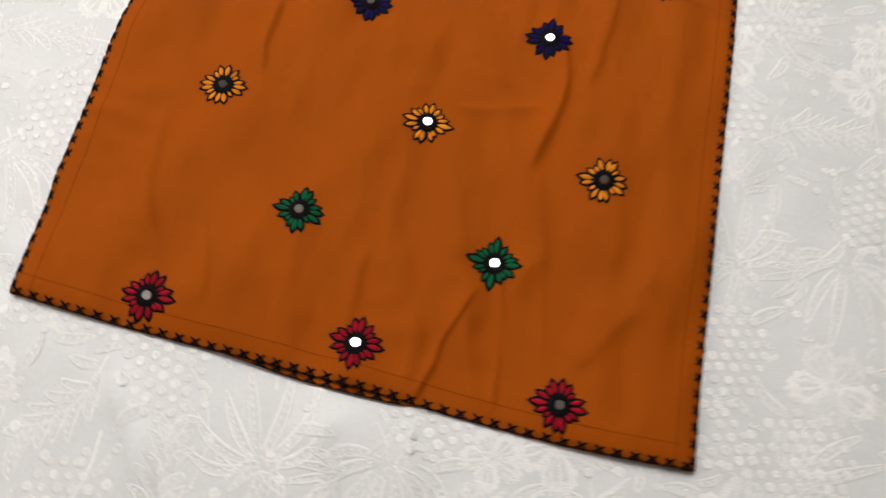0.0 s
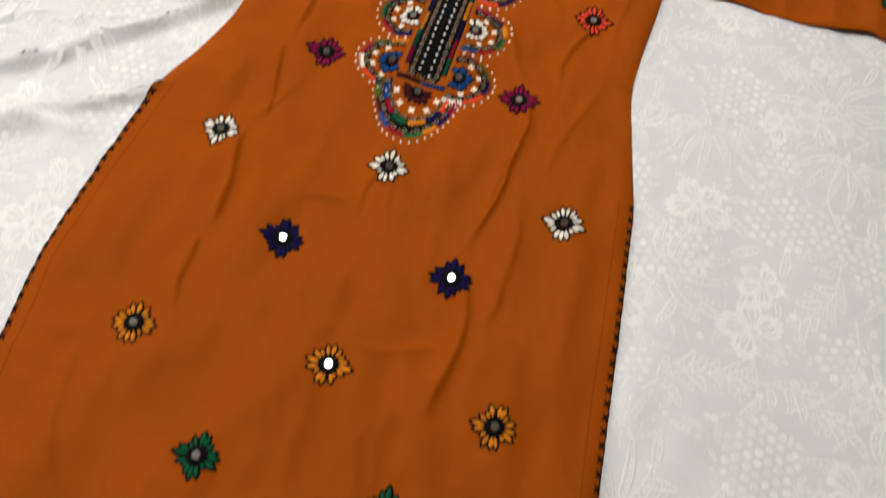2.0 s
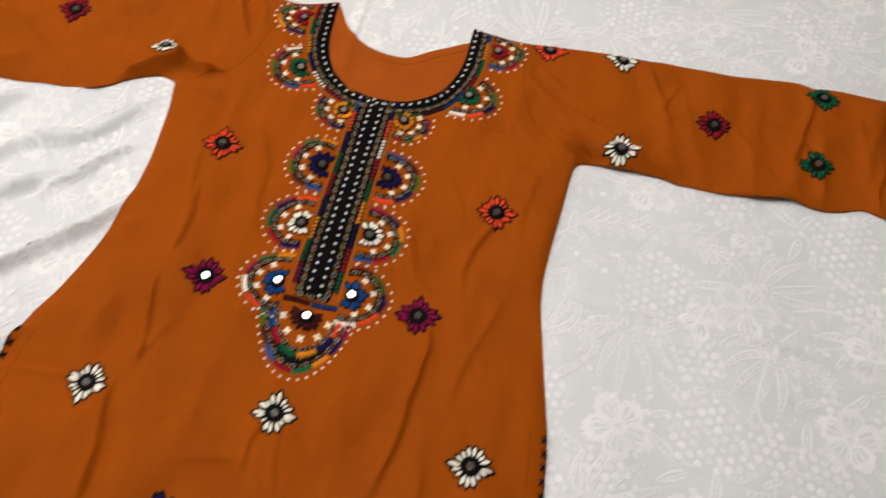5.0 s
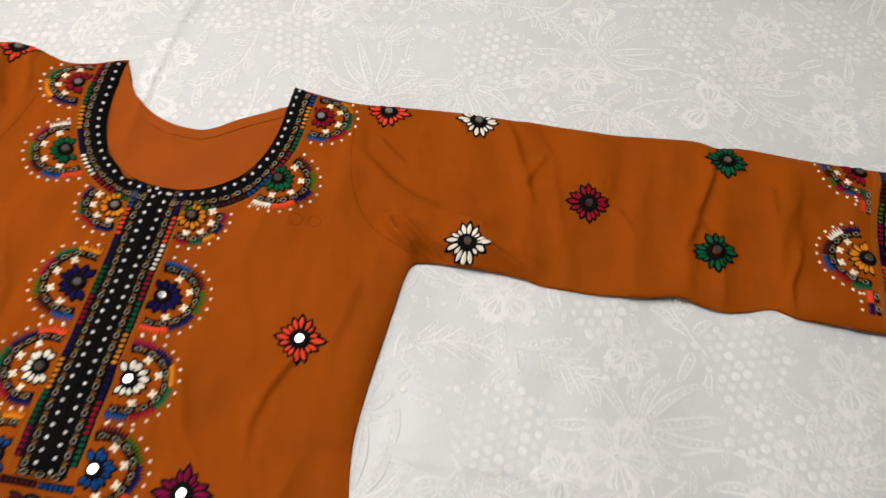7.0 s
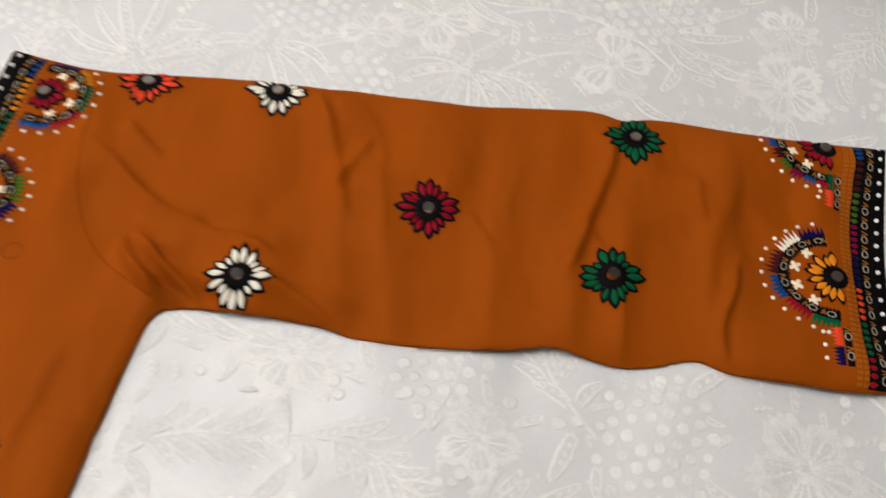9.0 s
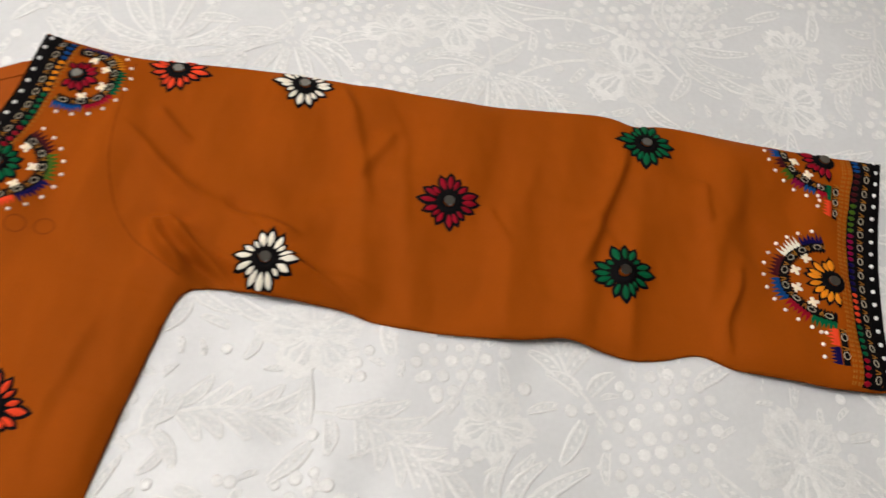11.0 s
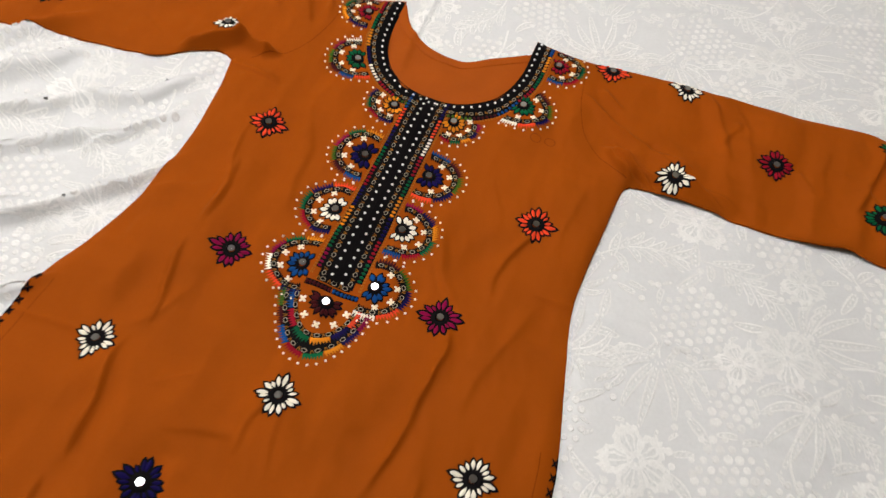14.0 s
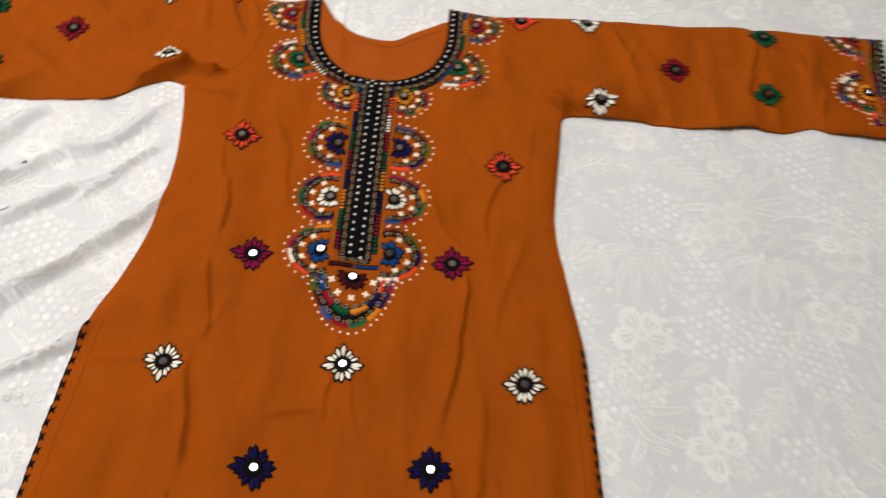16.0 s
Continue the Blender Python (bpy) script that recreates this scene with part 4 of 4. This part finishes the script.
def clip(line, d=0.0015, yoke=False):
    """The longest stretch of a line that lies on the cloth and, on the yoke, clear of placket and neck band."""
    keep = sample(gd, line[:, 0], line[:, 1]) > d
    if yoke:
        keep &= (np.abs(line[:, 0] - axis_x(line[:, 1])) > 0.0265) | (line[:, 1] > 0.79)
        keep &= np.array([np.hypot(nb[:, 0] - x, nb[:, 1] - y).min() for x, y in line]) > 0.0285
    best, run = [], []
    for k, ok in enumerate(keep):
        run = run + [k] if ok else []
        if len(run) > len(best):
            best = run
    return line[best]



def arc_line(cx, cy, r, a0, a1, stretch_down=0.0, squash=1.0):
    t = np.radians(np.linspace(a0, a1, 48))
    k = r * (1 + stretch_down * np.maximum(0, -np.sin(t)) ** 5)
    return np.stack([cx + k * np.cos(t), cy + k * np.sin(t) * squash], 1)


def scallop(cx, cy, color, direction, half, r, colors, parent_name="scallop", squash=0.92, crosses=4, mirror_tip=(0, 0), petal_half=122):
    """A scallop of the yoke: half a flower with stars, ringed sequins, blocks of satin stitch and pearls round it."""
    dr = math.radians(direction)
    a0, a1 = direction - half, direction + half
    line = clip(arc_line(cx, cy, r * 0.71, a0, a1, 0, squash), yoke=cx < 0.3)
    if len(line) < 4:
        return None
    back = part(parent_name, *ribbon(line, -0.0021, 0.0023, 0.0005), BLACK, kurta, f"scallop of bright embroidery round a {color} half flower, edged with pearls")
    comb(line, 0.0015, 0.0034, "black", back)
    comb(line[::-1], 0.0013, 0.0030, "black", back)
    rings(line, back)
    outer = clip(arc_line(cx, cy, r * 0.770, a0, a1, 0, squash), yoke=cx < 0.3)
    total = lengths(outer)[-1]
    n = len(colors)
    for i, c in enumerate(colors):
        comb(stretch(outer, total * i / n + 0.0004, total * (i + 1) / n - 0.0004), 0.0, r * 0.165, c, back)
    pearls(clip(arc_line(cx, cy, r * 1.02, a0 + 4, a1 - 4, 0, squash), yoke=cx < 0.3), back)
    for i in range(crosses):
        a = math.radians(direction + half * 0.80 * (2 * (i + 0.5) / crosses - 1))
        x, y = cx + r * 0.56 * math.cos(a), cy + r * 0.56 * math.sin(a) * squash
        if within_cloth(x, y, 0.002):
            placed("star", STAR_ME, seat(x, y, a), back)
    ph = math.radians(petal_half)
    flower(cx, cy, color, kurta, size=r * 0.49, petals=10, arc=(dr - ph, dr + ph), tip=mirror_tip, name="half_flower", seed=int(cx * 1000))
    return back


YOKE = [  # distance from the middle line, y, colour, direction, half width, radius
    (0.0355, 0.679, "navy", 0, 112, 0.0395), (0.0355, 0.604, "white", 0, 112, 0.0395), (0.0365, 0.5325, "blue", -4, 112, 0.0385),
    (0.0345, 0.758, "yellow", -32, 100, 0.0335), (0.0985, 0.8075, "green", -18, 124, 0.0375), (0.1185, 0.886, "crimson", 4, 116, 0.0345),
]
ROUND_A = [
    ("orange", "navy", "leafgreen", "maroon", "blue"), ("blue", "crimson", "green", "yellow", "navy", "magenta"), ("white", "orange", "navy", "leafgreen", "maroon"),
    ("crimson", "green", "yellow", "navy", "magenta"), ("white", "orange", "navy", "leafgreen", "maroon"), ("blue", "crimson", "green", "yellow", "navy"),
]
ROUND_B = [
    ("yellow", "green", "magenta", "leafgreen", "maroon", "blue"), ("orange", "navy", "green", "crimson", "navy"), ("yellow", "green", "magenta", "white", "orange", "navy"),
    ("navy", "green", "crimson", "navy"), ("white", "magenta", "leafgreen", "maroon", "blue", "orange"), ("crimson", "green", "yellow", "navy"),
]
for k, (u, y, c, d, half, r) in enumerate(YOKE):
    scallop(axis_x(y) + u, y, c, d, half, r, ROUND_A[k], mirror_tip=(0.02, -0.03))
    scallop(axis_x(y) - u, y, c, 180 - d, half, r, ROUND_B[k], mirror_tip=(-0.04, 0.02))

# pointed end of the yoke
PX, PY = 0.0005, 0.504
tip_part = part("yoke_point", *ribbon(arc_line(PX, PY, 0.0285, -186, 6, 0.25), -0.0021, 0.0023, 0.0005), BLACK, kurta, "pointed end of the embroidered yoke with a maroon half flower")
rings(arc_line(PX, PY, 0.0285, -186, 6, 0.25), tip_part)
part("dark_ground", *ribbon(arc_line(PX, PY, 0.0365, -184, 4, 0.33), -0.0078, 0.0065, 0.0004), BLACK, tip_part)
inner_line, mid_line, outer_line = arc_line(PX, PY, 0.0305, -184, 4, 0.27), arc_line(PX, PY, 0.0375, -182, 2, 0.36), arc_line(PX, PY, 0.0398, -182, 2, 0.38)
L1, L2 = lengths(inner_line)[-1], lengths(outer_line)[-1]
for i, c in enumerate(("blue", "crimson", "green", "yellow", "navy", "orange")):
    comb(stretch(inner_line, L1 * i / 6 + 0.0005, L1 * (i + 1) / 6 - 0.0005), 0.0, 0.0065, c, tip_part)
for i, c in enumerate(("leafgreen", "maroon", "blue", "crimson", "green", "yellow", "navy", "magenta")):
    comb(stretch(outer_line, L2 * i / 8 + 0.0005, L2 * (i + 1) / 8 - 0.0005), 0.0, 0.0058, c, tip_part)
rings(arc_line(PX, PY, 0.0382, -180, 0, 0.36), tip_part, step=0.0125)
pearls(arc_line(PX, PY, 0.0470, -182, 2, 0.40), tip_part, step=0.0085)
for a in (-168, -128, -90, -52, -12):
    a = math.radians(a)
    k_ = 0.0222 * (1 + 0.12 * max(0, -math.sin(a)) ** 3)
    placed("star", STAR_ME, seat(PX + k_ * math.cos(a), PY + k_ * math.sin(a), a), tip_part)
fl = flower(PX, PY - 0.001, "maroon", kurta, size=0.0190, petals=11, arc=(math.radians(-200), math.radians(20)), name="half_flower", seed=5)

# ---- placket and neck band ----
mid = np.array([(axis_x(y), y) for y in np.linspace(0.785, 0.524, 60)])
pl = part("placket", *ribbon(mid, -0.0100, 0.0100, 0.0011), BAND, kurta, "black placket with two rows of silver beads")
slit = ribbon(mid[:-4], -0.0007, 0.0007, 0.0019)
part("slit", *slit, BLACK, pl)
for s_ in (-1, 1):
    for x, y, a in along(beside(mid, 0.0057 * s_), 0.0096, 0.3 if s_ > 0 else 0.7):
        placed("bead", BEAD_ME, seat(x, y, a, 0.0010, (0.15 * math.sin(900 * y), 0.12 * math.cos(700 * y))), pl)
    chain = part("sequin_chain", *ribbon(mid, s_ * 0.0098, s_ * 0.0176, 0.0005), BLACK, kurta, "chain of ringed sequins beside the placket")
    rings(beside(mid, 0.0135 * s_), chain)
    part("dark_ground", *ribbon(mid[:-2], s_ * 0.0176, s_ * 0.0234, 0.0003), BLACK, chain)
    lozenges(beside(mid, 0.0205 * s_)[:-2], ("blue", "orange", "navy", "green", "crimson", "navy", "yellow", "green", "magenta", "leafgreen") if s_ > 0 else ("navy", "orange", "white", "crimson", "green", "yellow", "navy", "crimson", "green", "navy", "orange"), chain, step=0.0048)
    dashes(beside(mid, 0.0245 * s_), chain)
foot = np.array([(x, 0.5235) for x in np.linspace(-0.0165, 0.0165, 12)])
base = part("sequin_chain", *ribbon(foot, -0.0025, 0.0025, 0.0005), BLACK, kurta)
rings(foot, base)
for sgn, c in ((0, "maroon"), (1, "blue")):
    row = np.array([(x, 0.5165) for x in np.linspace(-0.026 + 0.027 * sgn, 0.0 + 0.027 * sgn, 10)])
    part('dark_ground', *ribbon(row, -0.003, 0.003, 0.0003), BLACK, base)
    lozenges(row, (c,), base, per=99)

band = part("neck_band", *ribbon(nb, 0.0004, 0.0135, 0.0012), BAND, kurta, "black band with silver beads round the neck")
rim = ribbon(nb, -0.0006, 0.0014, 0.0022)
part("edging", *rim, BLACK, band)
for x, y, a in along(beside(nb, 0.0072), 0.0096):
    if within_cloth(x, y, 0.001):
        placed("bead", BEAD_ME, seat(x, y, a, 0.0010, (0.15 * math.sin(900 * x), 0.12 * math.cos(700 * x))), band)


def outside_placket(line, gap):
    u = np.abs(line[:, 0] - axis_x(line[:, 1]))
    k = (u > gap)
    left, right = line[k & (line[:, 0] < axis_x(line[:, 1]))], line[k & (line[:, 0] > axis_x(line[:, 1]))]
    return [l for l in (left, right) if len(l) > 6]


for line in outside_placket(clip(beside(nb, 0.0168)), 0.011):
    chain = part("sequin_chain", *ribbon(line, -0.0036, 0.0036, 0.0005), BLACK, kurta, "chain of ringed sequins beside the neck band")
    rings(line, chain)
for k, line in enumerate(outside_placket(clip(beside(nb, 0.0226)), 0.020)):
    row = part("stitch_chain", *ribbon(line, -0.0029, 0.0026, 0.0003), BLACK, kurta, "row of padded stitches in changing colours")
    lozenges(line, ("crimson", "green", "yellow", "navy", "white", "crimson", "leafgreen", "maroon") if k == 0 else ("leafgreen", "maroon", "blue", "crimson", "green", "yellow", "blue", "crimson"), row, step=0.0048)
for line in outside_placket(clip(beside(nb, 0.0262)), 0.024):
    dashes(line, kurta)

# ---- the cuff ----
ce = stretch(cuff_r, 0.002, lengths(cuff_r)[-1] - 0.001)
ce = np.vstack([ce[:1] + (ce[:1] - ce[1:2]) * 2, ce, ce[-1:] + (ce[-1:] - ce[-2:-1]) * 2])[::-1]
cb = part("cuff_band", *ribbon(ce, 0.0004, 0.0088, 0.0012), BAND, kurta, "black cuff band with a row of silver beads")
part("edging", *ribbon(ce, -0.0004, 0.0016, 0.0022), BLACK, cb)
for x, y, a in along(beside(ce, 0.0055), 0.0098, 0.7):
    placed("bead", BEAD_ME, seat(x, y, a, 0.0010, (0.15 * math.sin(900 * y), 0.12 * math.cos(700 * y))), cb)
line = beside(ce, 0.0130)
chain = part("sequin_chain", *ribbon(line, -0.0042, 0.0042, 0.0005), BLACK, kurta, "chain of ringed sequins along the cuff")
rings(line, chain)
part("dark_ground", *ribbon(ce, 0.0168, 0.0226, 0.0003), BLACK, chain)
lozenges(beside(ce, 0.0196), ("blue", "maroon", "leafgreen", "magenta", "navy", "orange", "green", "crimson"), chain, step=0.0048, per=5)
dashes(beside(ce, 0.0240), chain)
dashes(beside(ce, 0.0280), chain)
cl = beside(ce, 0.0325)
for a_, b_, cc in ((0.038, 0.066, ("green", "orange")), (0.152, 0.177, ("orange", "navy"))):
    seg = clip(stretch(cl, a_, min(b_, lengths(cl)[-1])))
    link = part("sequin_chain", *ribbon(seg, -0.002, 0.002, 0.0005), BLACK, kurta)
    rings(seg, link)
    h_ = lengths(seg)[-1] / 2
    for i, c in enumerate(cc):
        comb(stretch(seg, h_ * i + 0.0004, h_ * (i + 1) - 0.0004), 0.0035, 0.0055, c, link)
    pearls(beside(seg, 0.0135), link)
scallop(0.648, 0.815, "yellow", 180, 88, 0.0440, ("navy", "white", "maroon", "blue", "crimson", "green"), squash=0.86, petal_half=92)
scallop(0.656, 0.9165, "crimson", 180, 88, 0.0440, ("blue", "maroon", "leafgreen", "magenta", "blue", "crimson"), squash=0.86, petal_half=92)
# the far cuff, at the end of the other sleeve
fb = part("cuff_band", *ribbon(cuff_l, -0.0165, -0.0004, 0.0012), BAND, kurta, "black cuff band with silver beads")

# ---- black cross stitches along hem and side slits ----
slit_r = side_r[(side_r[:, 1] < 0.438)]
slit_l = side_l[(side_l[:, 1] < 0.446)]
for line, off in ((hem, -0.0030), (slit_r, -0.0030), (slit_l, -0.0030)):
    if line is hem:
        part("edge_cord", *ribbon(line, -0.0009, -0.0001, 0.0004), BLACK, kurta)
    for x, y, a in along(beside(line, off), 0.0126):
        j_ = random.Random(int(1e5 * (x + y + 3)))
        placed("cross_stitch", CROSS_ME, seat(x, y, a + j_.uniform(-0.1, 0.1), 0.0002), kurta)
for x, y, a in along(stretch(beside(back_hem, -0.003), 0.04, 0.155), 0.0126):
    z_ = 0.0034 + max(0, float(sheet_z(np.array([x]), np.array([y]))[0])) * 0.7
    placed("cross_stitch", CROSS_ME, Matrix.Translation((x, y, z_)) @ Matrix.Rotation(a, 4, "Z"), kurta)

# two faint ring marks pressed into the front
MARK = material("pressed_mark", (0.20, 0.038, 0.003, 1), 0.8, vary=0.1, spec=0.05)
for mx, my in ((0.150, 0.771), (0.134, 0.769)):
    a = np.linspace(0, 2 * math.pi, 25)
    part("ring_mark", *ribbon(np.stack([mx + 0.0058 * np.cos(a), my + 0.0055 * np.sin(a)], 1), -0.00045, 0.00045, 0.00025), MARK, kurta, "faint ring mark in the cloth")

# seams: armholes, and the turned-in hem and slits
SEAM = material("sewn_seam", (0.215, 0.040, 0.001, 1), 0.8, vary=0.2, scale=200, spec=0.05)
for line, off in ((armhole_r, 0.0), (armhole_l, 0.0), (hem, -0.0165), (slit_r, -0.0165), (slit_l, -0.0165)):
    inner = clip(beside(curve(line[::6], 0.004), off), 0.004)
    part("seam", *ribbon(inner, -0.0005, 0.0005, 0.0003), SEAM, kurta, "faint sewn seam line in the cloth")
